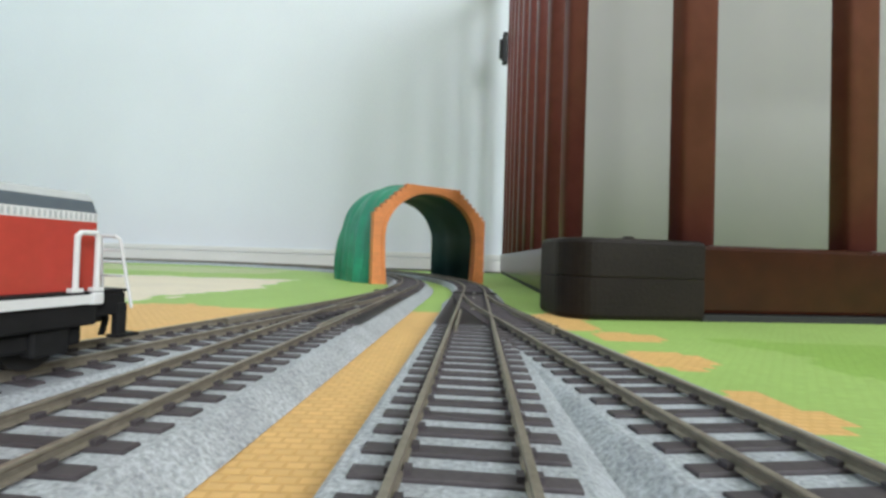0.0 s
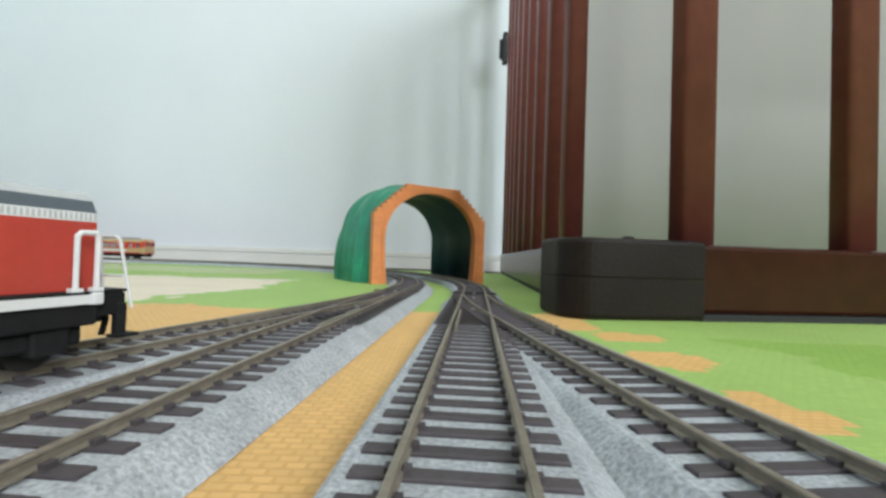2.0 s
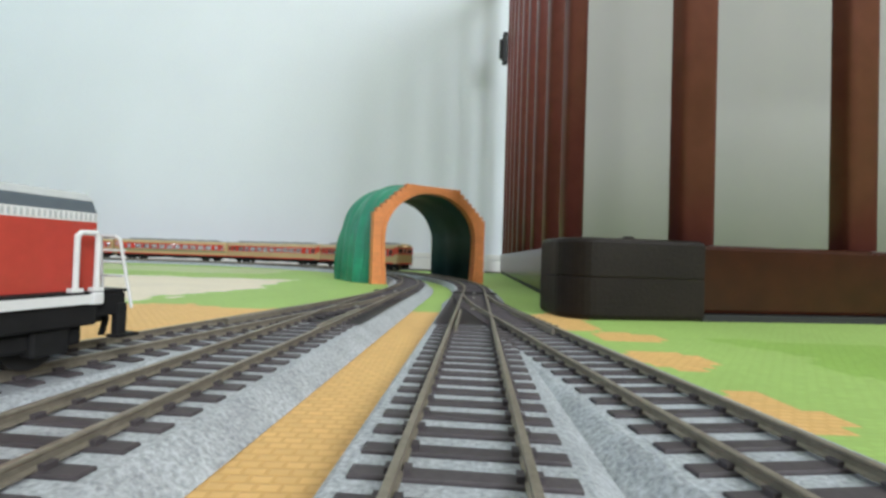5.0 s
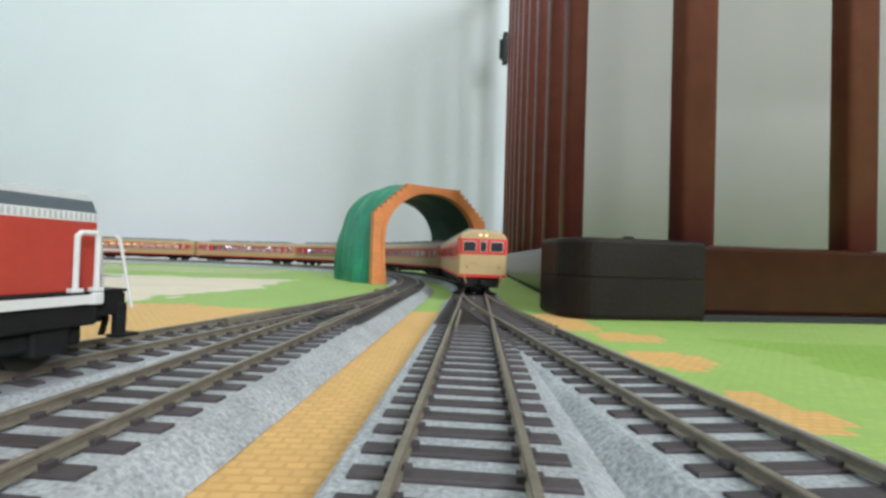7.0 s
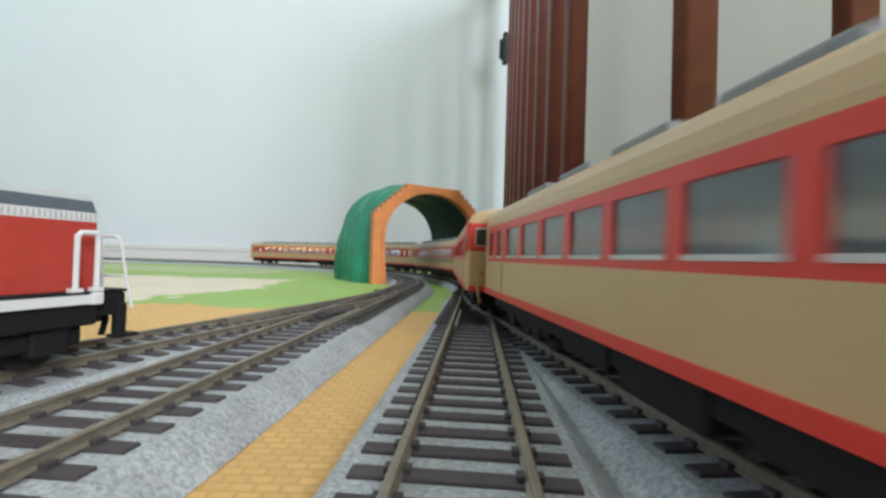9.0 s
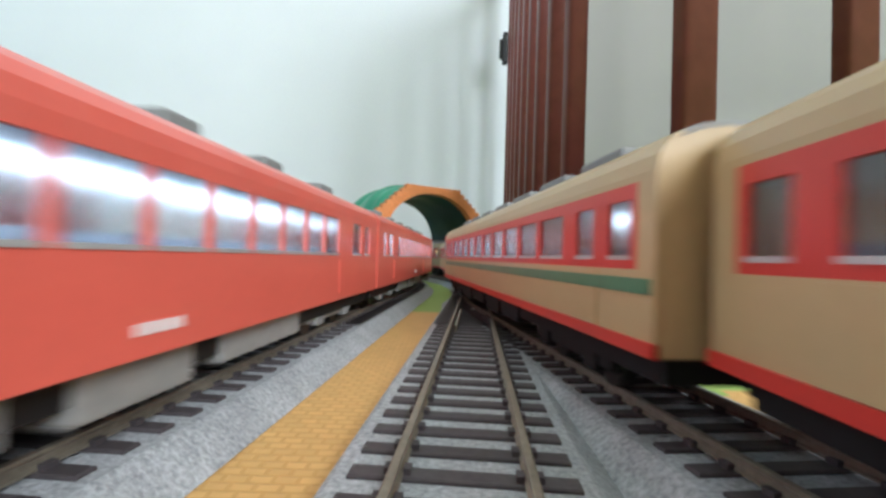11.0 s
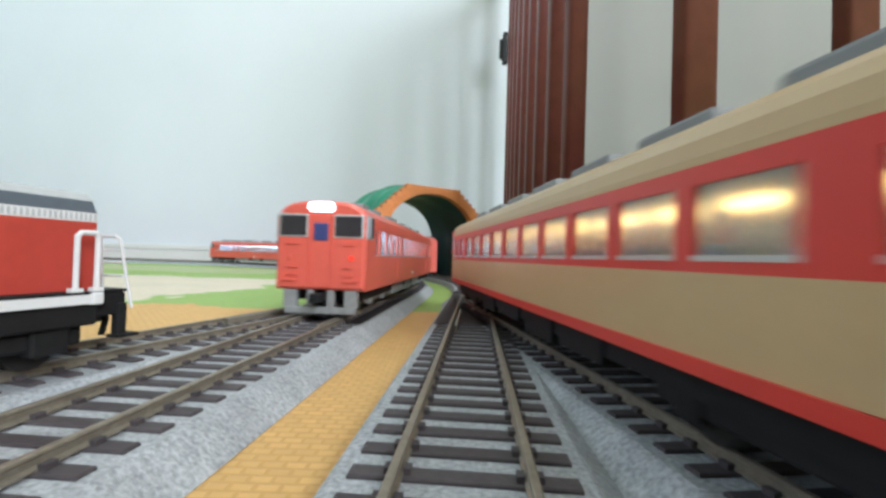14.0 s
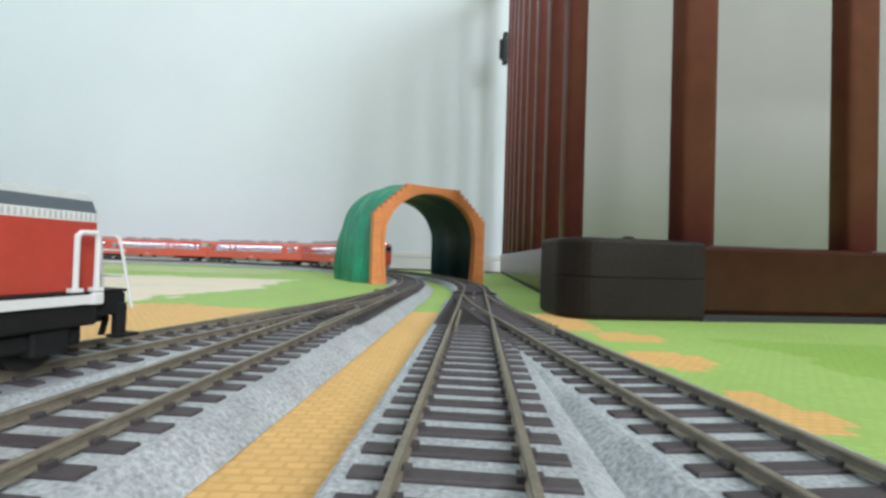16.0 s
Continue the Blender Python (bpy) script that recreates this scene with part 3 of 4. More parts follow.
# ---- trains ----
V = dict(
    cream=mat("cream_paint", (0.53, 0.375, 0.185), 0.38, grain=0.03, scale=500, stain=0.05, sscale=30, coat=0.12),
    red=mat("vermilion_paint", (0.64, 0.040, 0.026), 0.38, grain=0.03, scale=500, stain=0.06, sscale=30, coat=0.1),
    orange=mat("orange_red_paint", (0.73, 0.130, 0.090), 0.34, grain=0.03, scale=500, stain=0.06, sscale=30, coat=0.3),
    green=mat("green_line_paint", (0.07, 0.22, 0.12), 0.35),
    roof=mat("grey_roof_paint", (0.30, 0.30, 0.28), 0.6, grain=0.08, scale=400),
    unit=mat("dark_grey_unit", (0.24, 0.24, 0.23), 0.6, grain=0.1, scale=400),
    under=mat("black_underframe", (0.013, 0.0125, 0.0125), 0.7, grain=0.2, scale=400, spec=0.25),
    grey=mat("light_grey_underframe", (0.27, 0.27, 0.26), 0.55, grain=0.12, scale=400),
    frame=mat("aluminium_window_frame", (0.55, 0.55, 0.53), 0.35, metal=0.4),
    seat=mat("blue_grey_seats", (0.24, 0.30, 0.38), 0.8, grain=0.1, scale=300),
    inside=mat("pale_cabin_panels", (0.56, 0.60, 0.66), 0.7),
    pale=mat("pale_corner_glass", (0.46, 0.50, 0.55), 0.12, spec=0.7),
    dark=mat("dark_cab_glass", (0.040, 0.038, 0.042), 0.08, spec=0.7),
    blue=mat("blue_tinted_glass", (0.05, 0.07, 0.20), 0.1, spec=0.7),
    wheel=mat("blackened_wheel", (0.05, 0.048, 0.045), 0.4, metal=0.6),
    hose=mat("tan_hose", (0.42, 0.24, 0.10), 0.6),
    white=mat("white_paint", (0.78, 0.77, 0.75), 0.4, grain=0.03),
    pane=glass("window_glass"),
    warm=glow("warm_lamp", (1.0, 0.62, 0.22), 7.0),
    cool=glow("cool_lamp", (0.72, 0.86, 1.0), 7.5),
    amber=glow("headlamp", (1.0, 0.66, 0.36), 1.1),
    blaze=glow("white_headlamp", (0.95, 0.93, 1.0), 5.0),
    tail=glow("red_tail_lamp", (1.0, 0.06, 0.03), 0.3),
)
CAR, HW = 0.261, 0.0180


def section(z0, top):
    """Half outline of a car body from the sill up to the roof's middle."""
    arc = [radians(15 * k) for k in range(1, 6)]
    curve = [(HW * math.cos(a) ** 0.62, 0.0385 + (top - 0.0385) * math.sin(a) ** 0.9) for a in arc]
    return [(HW, z0), (HW, 0.0385)] + curve + [(0.0, top)]


def railcar(spec, label, group):
    """A car on the rail plane, its cab at +x. spec gives colours, heights, windows and lamps."""
    c = thing("railcar", None, label, "model train", group)
    col, band = V[spec["body"]], V[spec["band"]]
    z0, zb, w0, w1, zg, top = spec["z"]
    h = CAR / 2
    for s in (-1, 1):
        body = bmesh.new()
        box(body, -h, h - 0.009, s * HW - (0.0008 if s > 0 else 0), s * HW + (0.0008 if s < 0 else 0), z0 + (0.0021 if spec["stripe"] else 0), zb)
        part("side_panel", body, col, c)
    low = [(a - 0.0009, min(b, top - 0.0009)) for a, b in section(z0, top)]
    tail = low[:-1] + [(0.0, top - 0.0009)] + [(-a, b) for a, b in low[-2::-1]]
    part("end_wall", loft(bmesh.new(), [[(x, a, b) for a, b in tail] for x in (-h, -h + 0.0009)], True, True), col, c)
    # Underframe, deepened and widened to keep light from under the car.
    part("underframe", boxes((-h + 0.003, h - 0.010, -0.0143, 0.0143, z0 - 0.0046, z0 + 0.0009)), V["under"], c, "black underframe, made deep and wide to shade the track below")
    part("floor_pan", boxes((-h + 0.001, h - 0.01, -HW + 0.0009, HW - 0.0009, z0 + 0.001, z0 + 0.002)), V["inside"], c)
    if spec["stripe"]:
        for s in (-1, 1):
            part("sill_stripe", boxes((-h, h - 0.0085, s * HW - 0.0005, s * HW + 0.0005, z0, z0 + 0.0021)), band, c, "red sill stripe")
    # window band with real openings
    for s in (-1, 1):
        y0, y1 = (HW - 0.0008, HW) if s > 0 else (-HW, -HW + 0.0008)
        bm = bmesh.new()
        box(bm, -h + spec["inset"], h - 0.009, y0, y1, zb, w0)
        box(bm, -h + spec["inset"], h - 0.009, y0, y1, w1, zg)
        edge = -h + spec["inset"]
        for a, b in spec["windows"]:
            box(bm, edge, a, y0, y1, w0, w1)
            edge = b
        box(bm, edge, h - 0.009, y0, y1, w0, w1)
        part("window_band", bm, band, c, "red window band" if spec["stripe"] else "")
        if spec["inset"]:
            part("end_panel", boxes((-h, -h + spec["inset"], y0, y1, zb, zg)), col, c)
        for a, b in spec["windows"]:
            p = part("window", boxes((a + 0.0001, b - 0.0001, s * (HW - 0.0006) - 0.00015, s * (HW - 0.0006) + 0.00015, w0 + 0.0001, w1 - 0.0001)), V["pane"], c)
            p.visible_shadow = False
            part("window_sill", boxes((a, b, s * HW - 0.0003, s * HW + 0.0002, w0, w0 + 0.0007)), V["frame"], c)
        if spec["line"]:
            part("green_line", boxes((-h + 0.001, h - 0.012, s * HW - 0.0003, s * HW + 0.0003, 0.0206, 0.0229)), V["green"], c, "green line under the windows")
        for dx in spec["doors"]:
            part("door", boxes((dx - 0.006, dx + 0.006, s * HW - 0.0004, s * HW + 0.00025, z0 + 0.0022, zb - 0.0004)), col, c)
    # shoulder and roof
    sec = section(z0, top)
    sh = [(HW, zg)] + [p for p in sec if zg < p[1] <= top - 0.0015]
    cap = sh[-1:] + [p for p in sec if p[1] > top - 0.0015]
    for s in (-1, 1):
        prof = [(s * a, b) for a, b in sh] + [(s * (a - 0.0008), b - 0.0003) for a, b in sh[::-1]]
        part("roof_shoulder", loft(bmesh.new(), [[(x, a, b) for a, b in prof] for x in (-h, h - 0.009)], True, True), col, c)
    full = [(a, b) for a, b in cap] + [(-a, b) for a, b in cap[-2::-1]]
    prof = full + [(a * 0.96, b - 0.0008) for a, b in full[::-1]]
    part("roof", loft(bmesh.new(), [[(x, a, b) for a, b in prof] for x in (-h, h - 0.009)], True, True), V["roof"], c, "grey roof")
    for x, l in spec["units"]:
        part("roof_unit", boxes((x - l / 2, x + l / 2, -0.0095, 0.0095, top - 0.0016, top + 0.0024), bevel=0.0008), V["unit"], c, "dark grey roof unit")
    # cab end
    ring = [(a, b) for a, b in sec] + [(-a, b) for a, b in sec[-2::-1]]
    mid = (0.0, 0.027)

    def face(x, k):
        return [(x, a * (1 - k), mid[1] + (b - mid[1]) * (1 - k)) for a, b in ring]

    cab = part("cab", loft(bmesh.new(), [face(h - 0.009, 0), face(h - 0.0025, 0.0), face(h - 0.0008, 0.025), face(h, 0.08)], True, True), col, c)
    f = h + 0.0002
    if spec["stripe"]:
        part("cab_band", boxes((h - 0.006, f, -0.01735, 0.01735, 0.0278, 0.0402), bevel=0.0009), band, cab, "red band round the cab")
        part("cab_sill", boxes((h - 0.006, f, -0.0172, 0.0172, z0 - 0.0004, z0 + 0.0021), bevel=0.0004), band, cab)
        for s in (-1, 1):
            part("side_band", boxes((h - 0.0078, h - 0.0010, s * HW - 0.0004, s * HW + 0.00012, 0.0278, 0.0402), bevel=0.0001), band, cab, "red band beside the cab")
            part("side_frame", boxes((h - 0.0070, h - 0.0024, s * HW - 0.0003, s * HW + 0.0002, 0.0298, 0.0380), bevel=0.0001), V["frame"], cab)
            part("side_window", boxes((h - 0.0066, h - 0.0028, s * HW - 0.0003, s * HW + 0.0003, 0.0302, 0.0376), bevel=0.0001), V["pale"], cab, "pale cab side window")
        panes = [(-0.0145, -0.0055, 0.0305, 0.0375), (-0.0022, 0.0022, 0.0305, 0.0378), (0.0055, 0.0145, 0.0305, 0.0375)]
        for y in (-0.0022, 0.0022):
            part("headlight", cyl(bmesh.new(), (h - 0.002, y, 0.0424), (h + 0.0004, y, 0.0424), 0.0010, 12), V["amber"], cab, "lit headlight")
        part("lamp_case", boxes((h - 0.004, h - 0.0002, -0.0046, 0.0046, 0.0404, 0.0445), bevel=0.0012), col, cab)
        for y in (-0.0118, 0.0118):
            part("marker_lamp", cyl(bmesh.new(), (h - 0.001, y, 0.0190), (h + 0.0009, y, 0.0190), 0.0011, 10), V["hose"], cab, "small rusty marker lamp")
            part("hose", tube(bmesh.new(), [(h + 0.0004, y * 1.12, 0.0135), (h + 0.0016, y * 1.12, 0.0105), (h + 0.0010, y * 1.02, 0.0070)], 0.0006, 6), V["hose"], c, "tan brake hose")
            part("roof_lamp", cyl(bmesh.new(), (h - 0.003, y, 0.0410), (h - 0.0002, y, 0.0410), 0.0010, 8), V["hose"], cab)
        part("pilot_gear", boxes((h - 0.014, h - 0.0025, -0.0125, 0.0125, 0.0042, z0 - 0.0002), bevel=0.0008), V["under"], c, "black gear under the cab")
        for y in (-0.0050, 0.0050):
            part("door_seam", boxes((h - 0.0005, h + 0.00022, y - 0.0003, y + 0.0003, z0 + 0.0024, 0.0276)), col, cab)
        part("handrail", tube(bmesh.new(), [(h + 0.0002, -0.004, 0.0225), (h + 0.0010, -0.004, 0.0222), (h + 0.0010, -0.009, 0.0222), (h + 0.0002, -0.009, 0.0225)], 0.0003, 6), V["cream"], cab)
    else:
        panes = [(-0.0164, -0.0056, 0.0318, 0.0400), (0.0056, 0.0164, 0.0318, 0.0400)]
        for s in (-1, 1):
            part("corner_frame", boxes((h - 0.0126, h - 0.0012, s * HW - 0.0004, s * HW + 0.00012, 0.0312, 0.0406), bevel=0.0002), V["frame"], cab)
            part("corner_window", boxes((h - 0.0078, h - 0.0016, s * HW - 0.0003, s * HW + 0.0003, 0.0318, 0.0400), bevel=0.0002), V["pale"], cab, "pale wrap-round cab corner window")
            part("side_window", boxes((h - 0.0120, h - 0.0084, s * HW - 0.0003, s * HW + 0.0003, 0.0318, 0.0400), bevel=0.0002), V["dark"], cab)
            part("vent", boxes((h - 0.0065, h - 0.0020, s * 0.0128 - 0.0018, s * 0.0128 + 0.0018, 0.0425, 0.0438), bevel=0.0004), V["unit"], cab, "dark roof vent over the cab")
            for z in (0.0165, 0.0195, 0.0285):
                part("grab_step", boxes((h - 0.0006, h + 0.0007, s * 0.0110 - 0.0022, s * 0.0110 + 0.0022, z, z + 0.0005)), V["orange"], cab)
        part("door_window", boxes((h - 0.001, h + 0.0003, -0.0030, 0.0030, 0.0300, 0.0372), bevel=0.0006), V["blue"], cab, "blue-tinted door window")
        part("headlight", boxes((h - 0.003, h + 0.0012, -0.0054, 0.0054, 0.0414, 0.0452), bevel=0.0015), V["blaze"], cab, "bright white headlight")
        for y in (-0.0125, 0.0125):
            part("tail_lamp", cyl(bmesh.new(), (h - 0.001, y, 0.0235), (h + 0.0006, y, 0.0235), 0.0010, 10), V["tail"] if y > 0 else V["orange"], cab)
            part("step", boxes((h - 0.0005, h + 0.0008, y - 0.003, y + 0.003, 0.0142, 0.0149)), V["orange"], cab)
        part("door_frame", boxes((h - 0.0006, h + 0.00045, -0.0046, -0.0042, 0.0125, 0.0400), (h - 0.0006, h + 0.00045, 0.0042, 0.0046, 0.0125, 0.0400)), V["orange"], cab)
        plow = bmesh.new()
        box(plow, h - 0.004, h - 0.001, -0.0142, 0.0142, 0.0014, 0.0042, bevel=0.0005)
        for y in (-0.0122, -0.0040, 0.0040, 0.0122):
            w = 0.0026 if abs(y) > 0.01 else 0.0013
            part("guard_bracket", boxes((h - 0.0045, h - 0.0012, y - w, y + w, 0.0040, 0.0108), bevel=0.0003), V["grey"], c)
        part("snow_guard", plow, V["grey"], c, "light grey snow guard")
    for a, b, lo, hi2 in panes:
        part("cab_frame", boxes((h - 0.001, f + 0.00012, a - 0.0006, b + 0.0006, lo - 0.0006, hi2 + 0.0006), bevel=0.0006), V["frame"], cab)
        part("cab_window", boxes((h - 0.001, f + 0.0003, a, b, lo, hi2), bevel=0.0005), V["dark"], cab, "dark cab window")
    # plain end gangway, couplers, under gear
    part("gangway", boxes((-h - 0.0028, -h, -0.0055, 0.0055, z0 + 0.001, 0.0365), bevel=0.0006), V["under"], c)
    for x in (-h - 0.0015, h + 0.0012):
        part("coupler", boxes((x - 0.004, x + 0.004, -0.0022, 0.0022, 0.0062, 0.0098), bevel=0.0006), V["under"], c)
    gear = V[spec["gear"]]
    for a, b, dz in spec["boxes"]:
        part("equipment_box", boxes((a, b, -0.0150, 0.0150, z0 - dz, z0 + 0.0005), bevel=0.0006), gear, c)
    for bx in (-0.088, 0.088):
        g = bmesh.new()
        for s in (-1, 1):
            box(g, bx - 0.022, bx + 0.022, s * 0.0122 - 0.0012, s * 0.0122 + 0.0012, 0.0045, 0.0078, bevel=0.0006)
            for o in (-0.0135, 0.0135):
                box(g, bx + o - 0.003, bx + o + 0.003, s * 0.0128 - 0.0014, s * 0.0128 + 0.0014, 0.0034, 0.0082, bevel=0.0006)
        box(g, bx - 0.004, bx + 0.004, -0.012, 0.012, 0.0055, z0 + 0.0005)
        bogie = part("bogie", g, gear, c)
        for o in (-0.0135, 0.0135):
            for s in (-1, 1):
                w = cyl(bmesh.new(), (bx + o, s * 0.0068, 0.0053), (bx + o, s * 0.0092, 0.0053), 0.0053, 18)
                cyl(w, (bx + o, s * 0.0065, 0.0053), (bx + o, s * 0.0070, 0.0053), 0.0059, 18)
                part("wheel", w, V["wheel"], bogie)
    # seats and lamps inside
    for k, (a, b) in enumerate(spec["windows"]):
        x = (a + b) / 2
        sb = bmesh.new()
        for s in (-1, 1):
            box(sb, b - 0.0008, b + 0.0016, s * 0.0105 - 0.0048, s * 0.0105 + 0.0048, z0 + 0.0019, w0 + 0.0022)
        part("seat", sb, V["seat"], c)
        if spec["lamps"] and k % spec["every"] == spec["every"] // 2:
            part("cabin_lamp", boxes((x - 0.0045, x + 0.0045, -spec["lamp_half"], spec["lamp_half"], w1 - 0.0004, w1 + 0.0006)), V[spec["lamps"]], c, "lit cabin lamp")
    if spec["body"] == "orange":
        for s in (-1, 1):
            for k in range(5):
                a = -0.004 + 0.0019 * k
                part("number_bar", boxes((a, a + 0.0013, s * HW - 0.0002, s * HW + 0.0002, z0 + 0.0030, z0 + 0.0046)), V["white"], c, "small white marking bar")
    part("cabin_ceiling", boxes((-h + 0.002, h - 0.011, -HW + 0.0012, HW - 0.0012, w1 + 0.0007, w1 + 0.0014)), V["inside"], c)
    part("cabin_wall", boxes((h - 0.030, h - 0.0292, -HW + 0.001, HW - 0.001, z0 + 0.002, w1)), V["inside"], c)
    return c


def spread(first, n, wide, pitch):
    return [(first + pitch * k, first + pitch * k + wide) for k in range(n)]


H2 = CAR / 2
EXPRESS = dict(body="cream", band="red", z=(0.0118, 0.0242, 0.0256, 0.0350, 0.0374, 0.0462), stripe=True, lamp_half=0.0014, inset=0.005, line=False, doors=(-0.1068, 0.0975), lamps="", every=3,
               windows=[(-0.1235, -0.1165), (-0.1105, -0.1030)] + spread(-0.0955, 10, 0.0145, 0.0182) + [(0.0935, 0.1015), (0.1085, 0.1165)], gear="under",
               units=[(-0.094 + 0.031 * k, 0.020) for k in range(7)], boxes=[(-0.052, -0.030, 0.0065), (-0.026, -0.004, 0.0075), (0.002, 0.028, 0.006), (0.034, 0.056, 0.007)])
LOCAL = dict(body="orange", band="orange", z=(0.0107, 0.0235, 0.0247, 0.0360, 0.0384, 0.0460), stripe=False, lamp_half=0.003, inset=0.0, line=False, doors=(-0.085, 0.0533), lamps="cool", every=1,
             windows=[(-0.118, -0.110), (-0.1045, -0.0935)] + spread(-0.0775, 9, 0.0118, 0.0136) + [(0.0490, 0.0575), (0.0625, 0.0745), (0.0765, 0.0885), (0.0905, 0.1025), (0.1065, 0.1130)], gear="grey",
             units=[(-0.090, 0.012), (-0.050, 0.010), (-0.015, 0.010), (0.030, 0.024), (0.070, 0.010), (0.098, 0.012)], boxes=[(-0.056, -0.020, 0.0065), (-0.012, 0.010, 0.0072), (0.018, 0.056, 0.0066)])

exp_label = "cream and red model express railcar with dark underframe"
C1 = railcar(EXPRESS, exp_label, "express train")
C2 = copy_thing(C1, Matrix())
C3 = railcar(dict(EXPRESS, line=True, lamps="cool", every=5), "cream and red railcar with a green line under its windows", "express train")
C4 = railcar(dict(EXPRESS, lamps="cool", every=3), "cream and red railcar with white cabin lamps", "express train")
C5 = railcar(dict(EXPRESS, lamps="warm", every=1), "cream and red railcar with warm lit windows", "express train")
CREAM_CARS = [C1, C2, C3, C4, C5]
TURNED = (2, 3, 4)
L1 = railcar(LOCAL, "orange-red model railcar with brightly lit windows and grey underframe", "local train")
RED_CARS = [L1] + [copy_thing(L1, Matrix()) for _ in range(3)]


# ---- locomotive on the siding ----
def ride(path, s_mid, reverse=False, half=0.088):
    """The pose of a car whose middle is s_mid along the path, on its two bogies."""
    a, b = along(path, s_mid - half), along(path, s_mid + half)
    h = math.atan2(b[1] - a[1], b[0] - a[0]) + (math.pi if reverse else 0)
    return Matrix.Translation(((a[0] + b[0]) / 2, (a[1] + b[1]) / 2, Z_RAIL)) @ Matrix.Rotation(h, 4, "Z")


def s_at_y(path, y):
    """How far along a path its near leg passes y."""
    cum = LENGTHS[id(path)]
    k = max(i for i, p in enumerate(path) if p[1] >= y)
    return cum[k]


LOCO_RED = mat("locomotive_red", (0.52, 0.062, 0.044), 0.36, grain=0.05, scale=500, stain=0.08, sscale=40, coat=0.2)
LOCO_DARK = mat("blue_grey_shoulder", (0.10, 0.12, 0.14), 0.5, grain=0.06, scale=400)
LOCO_TOP = mat("pale_grey_hood_top", (0.50, 0.51, 0.50), 0.5, grain=0.05, scale=400)


def locomotive(m):
    """x = 0 is the end of the long hood, +x its end platform."""
    t = thing("diesel_locomotive", m, "red model diesel locomotive with white stripe and handrails", "model locomotive")
    hw = 0.0128

    def hood(name, za, zb, wa, wb, material, label=""):
        bm = bmesh.new()
        loft(bm, [[(-0.088, -wa, za), (0.0, -wa, za), (0.0, wa, za), (-0.088, wa, za)], [(-0.088, -wb, zb), (-(wa - wb) * 0.6, -wb, zb), (-(wa - wb) * 0.6, wb, zb), (-0.088, wb, zb)]], True, True)
        bmesh.ops.bevel(bm, geom=[e for e in bm.edges if abs(e.verts[0].co.z - e.verts[1].co.z) > 0.0005], offset=0.0009, segments=2, affect="EDGES")
        return part(name, bm, material, t, label)

    hood("hood", 0.0155, 0.0302, hw, hw, LOCO_RED, "red engine hood")
    hood("white_band", 0.0302, 0.0322, hw, hw, V["white"], "grey-white grille band")
    hood("shoulder", 0.0322, 0.0348, hw, hw - 0.0009, LOCO_DARK, "dark blue-grey hood shoulder")
    hood("hood_top", 0.0348, 0.0364, hw - 0.0009, hw - 0.0020, LOCO_TOP, "pale grey hood top")
    part("hood_knob", boxes((-0.006, -0.0045, hw - 0.0052, hw - 0.0036, 0.0362, 0.0374)), LOCO_TOP, t)
    for s in (-1, 1):
        gr = bmesh.new()
        for k in range(86):
            box(gr, -0.0865 + k * 0.0010, -0.0861 + k * 0.0010, s * hw - 0.0002, s * hw + 0.00012, 0.0305, 0.0319)
        part("grille", gr, LOCO_TOP, t)
    part("cab", boxes((-0.128, -0.0885, -0.0162, 0.0162, 0.0155, 0.0430), bevel=0.0015), LOCO_RED, t)
    part("cab_roof", boxes((-0.130, -0.0868, -0.0165, 0.0165, 0.0430, 0.0455), bevel=0.0012), LOCO_TOP, t)
    part("short_hood", boxes((-0.160, -0.1282, -hw, hw, 0.0155, 0.0330), bevel=0.0012), LOCO_RED, t)
    part("walkway", boxes((-0.172, -0.0022, -0.0168, 0.0168, 0.0150, 0.0156), (-0.0022, 0.0056, -0.0150, 0.0150, 0.0150, 0.0156)), V["under"], t)
    for s in (-1, 1):
        part("white_stripe", boxes((-0.172, -0.0046, s * 0.0168 - 0.0004, s * 0.0168 + 0.0004, 0.0131, 0.0150)), V["white"], t, "white stripe along the frame")
        part("corner_block", boxes((-0.0046, -0.0020, s * 0.0168 - 0.0006, s * 0.0168 + 0.0006, 0.0128, 0.0154), bevel=0.0004), V["white"], t)
        part("handrail", tube(bmesh.new(), [(-0.0073, s * 0.0162, 0.0156), (-0.0073, s * 0.0162, 0.0270), (-0.0065, s * 0.0162, 0.0278), (-0.0036, s * 0.0162, 0.0278), (-0.0030, s * 0.0162, 0.0270), (-0.0030, s * 0.0162, 0.0156)], 0.00055, 8), V["white"], t, "white handrail loop")
        for x in (-0.0073, -0.0030):
            part("rail_base", boxes((x - 0.0011, x + 0.0011, s * 0.0162 - 0.0008, s * 0.0162 + 0.0008, 0.0156, 0.0164)), V["white"], t)
        ladder = bmesh.new()
        tube(ladder, [(0.0058, s * 0.0158, 0.0112), (0.0036, s * 0.0142, 0.0268), (0.0034, s * 0.0132, 0.0275), (0.0034, s * 0.0094, 0.0275), (0.0036, s * 0.0086, 0.0268), (0.0050, s * 0.0080, 0.0156)], 0.00034, 6)
        for z in (0.0185, 0.0215, 0.0243):
            tube(ladder, [(0.0045, s * 0.0146, z), (0.0045, s * 0.0084, z)], 0.00028, 6)
        part("end_railing", ladder, V["white"], t, "white end platform railing")
        st = bmesh.new()
        box(st, 0.0030, 0.0054, s * 0.0142 - 0.0010, s * 0.0142 + 0.0010, 0.0052, 0.0125, bevel=0.0004)
        box(st, 0.0026, 0.0080, s * 0.0142 - 0.0018, s * 0.0142 + 0.0018, 0.0046, 0.0054, bevel=0.0003)
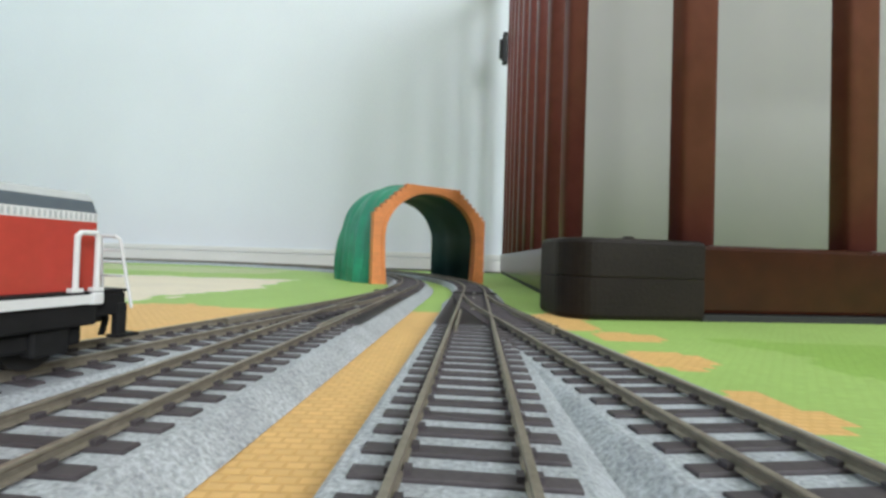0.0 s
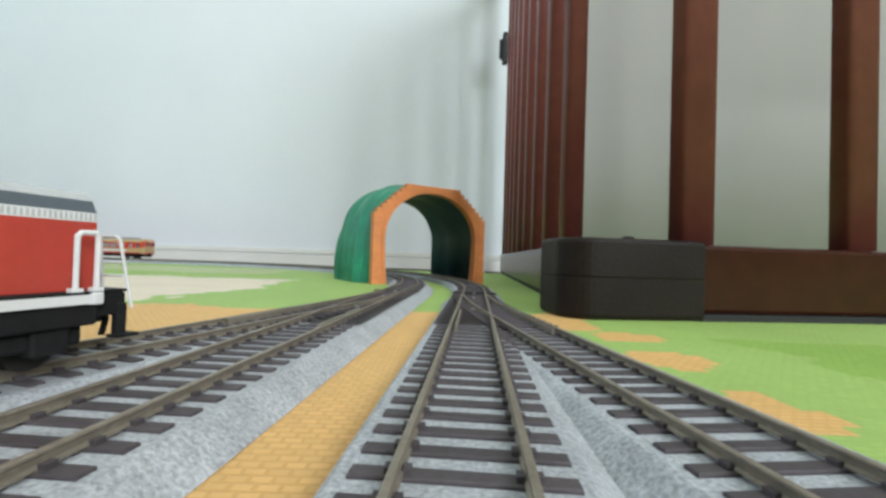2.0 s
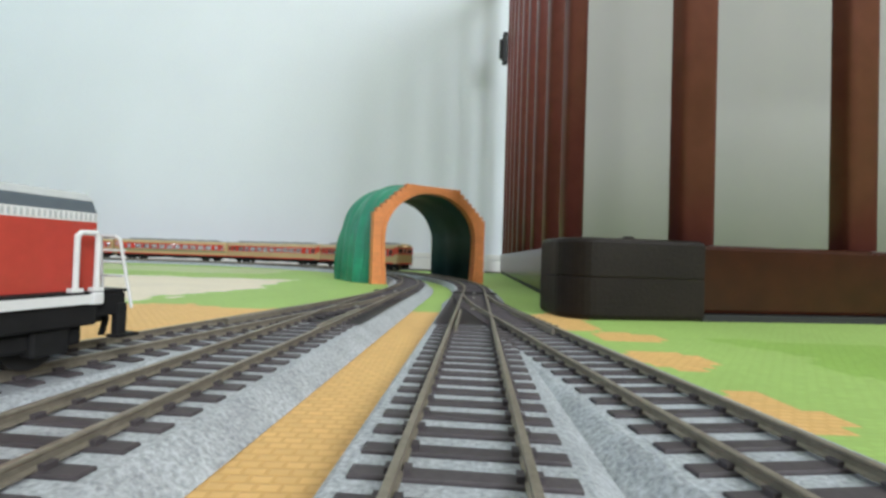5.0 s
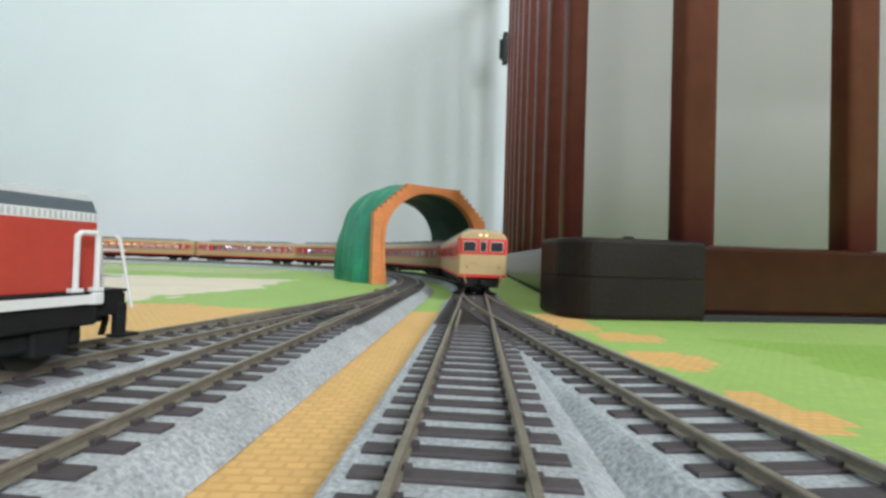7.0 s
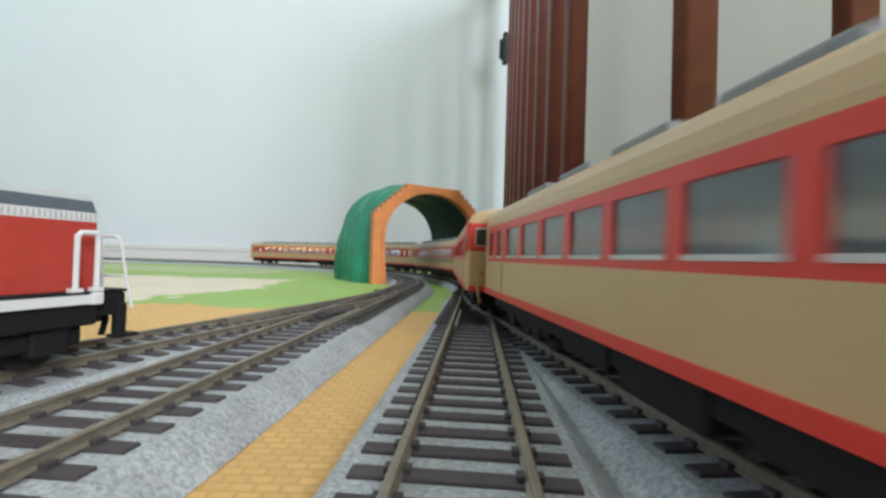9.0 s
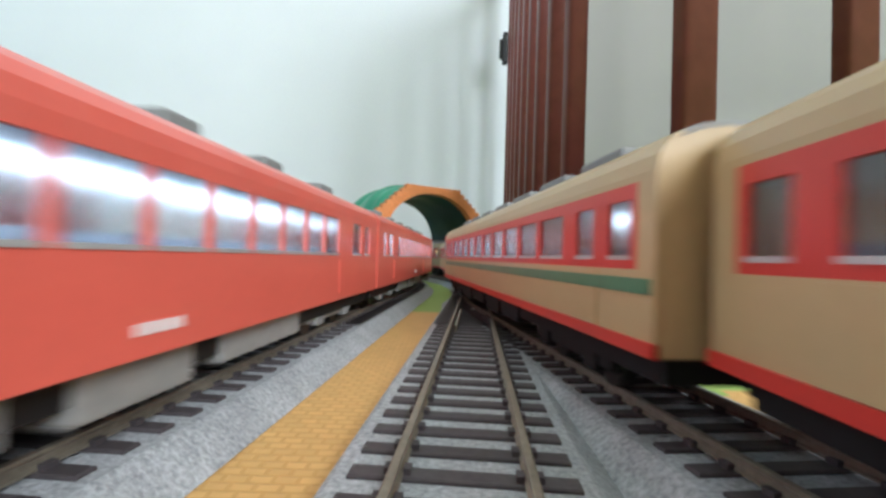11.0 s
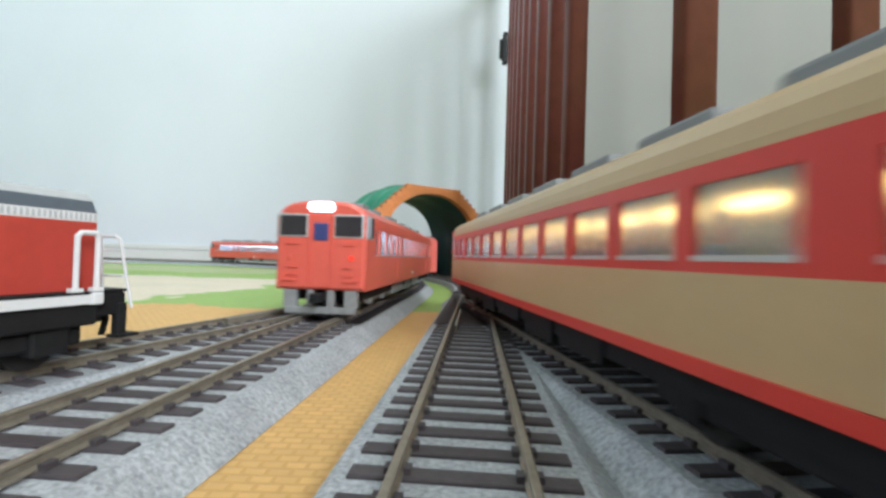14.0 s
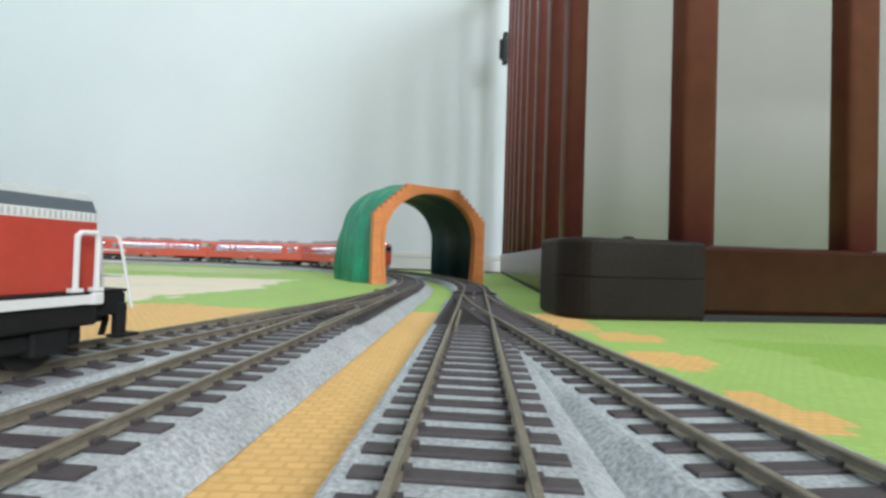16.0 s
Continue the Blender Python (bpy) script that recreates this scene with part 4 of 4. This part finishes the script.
        part("step", st, V["under"], t)
        part("brake_hose", tube(bmesh.new(), [(0.0052, s * 0.0062, 0.0110), (0.0074, s * 0.0066, 0.0080), (0.0062, s * 0.0068, 0.0042)], 0.0007, 6), V["under"], t)
    part("frame", boxes((-0.172, -0.0025, -0.0163, 0.0163, 0.0085, 0.0149), (-0.0024, 0.0052, -0.0148, 0.0148, 0.0098, 0.0149), bevel=0.0005), V["under"], t, "black frame")
    part("coupler", boxes((0.0052, 0.0120, -0.0020, 0.0020, 0.0065, 0.0105), bevel=0.0006), V["under"], t)
    for bx, n in ((-0.030, 3), (-0.135, 2)):
        g = bmesh.new()
        for s in (-1, 1):
            box(g, bx - 0.026, bx + 0.026, s * 0.0130 - 0.0012, s * 0.0130 + 0.0012, 0.0045, 0.0085, bevel=0.0006)
            for k in range(n):
                o = (k - (n - 1) / 2) * 0.0195
                box(g, bx + o - 0.0035, bx + o + 0.0035, s * 0.0136 - 0.0016, s * 0.0136 + 0.0016, 0.0032, 0.0090, bevel=0.0006)
        box(g, bx - 0.005, bx + 0.005, -0.012, 0.012, 0.006, 0.0092)
        bogie = part("bogie", g, V["under"], t)
        for k in range(n):
            o = (k - (n - 1) / 2) * 0.0195
            for s in (-1, 1):
                w = cyl(bmesh.new(), (bx + o, s * 0.0068, 0.0053), (bx + o, s * 0.0094, 0.0053), 0.0053, 18)
                part("wheel", w, V["wheel"], bogie)
        part("sand_pipe", tube(bmesh.new(), [(bx + 0.024, 0.0125, 0.0085), (bx + 0.0255, 0.0110, 0.0030)], 0.0006, 6), V["frame"], t)
        part("brake_cylinder", boxes((bx + 0.028, bx + 0.032, 0.0120, 0.0150, 0.0030, 0.0088), bevel=0.0005), V["unit"], t)
    return t


LOCO_S = s_at_y(left_line, 0.099)
lp = ride(left_line, LOCO_S + 0.070, True, 0.052)
locomotive(lp @ pose(0.0702, -0.0024, 0))

PITCH_C, PITCH_R = 0.266, 0.2625


def motions():
    """Both trains: how far the head of the express, and the tail of the local, stand along their lines."""
    ts = [0.0, 2.0, 4.0, 6.5, 7.0, 8.0, 9.1, 12.2, 13.6, 15.0, 16.0]
    ss = [1.463, 1.958, 2.453, 3.023, 3.135, 3.341, 3.563, 4.163, 4.438, 4.721, 4.92]
    flip = pose(0, 0, 0, 0, 0, 180)
    for i, c in enumerate(CREAM_CARS):
        rows = []
        for k in range(65):
            t = k * 0.25
            m = ride(right_line, float(np.interp(t, ts, ss)) - PITCH_C * i - CAR / 2)
            rows.append((t, m @ flip if i in TURNED else m))
        walk(c, rows)
    tr = [0.0, 11.75, 12.75, 13.6, 14.1, 14.5, 15.2, 16.0]
    sr = [6.74, 3.771, 3.520, 3.292, 3.169, 3.052, 2.866, 2.660]
    for i, c in enumerate(RED_CARS):
        rows = []
        for k in range(65):
            t = k * 0.25
            m = ride(inner, float(np.interp(t, tr, sr)) - PITCH_R * i - CAR / 2)
            rows.append((t, m @ flip if i % 2 else m))
        walk(c, rows)


motions()
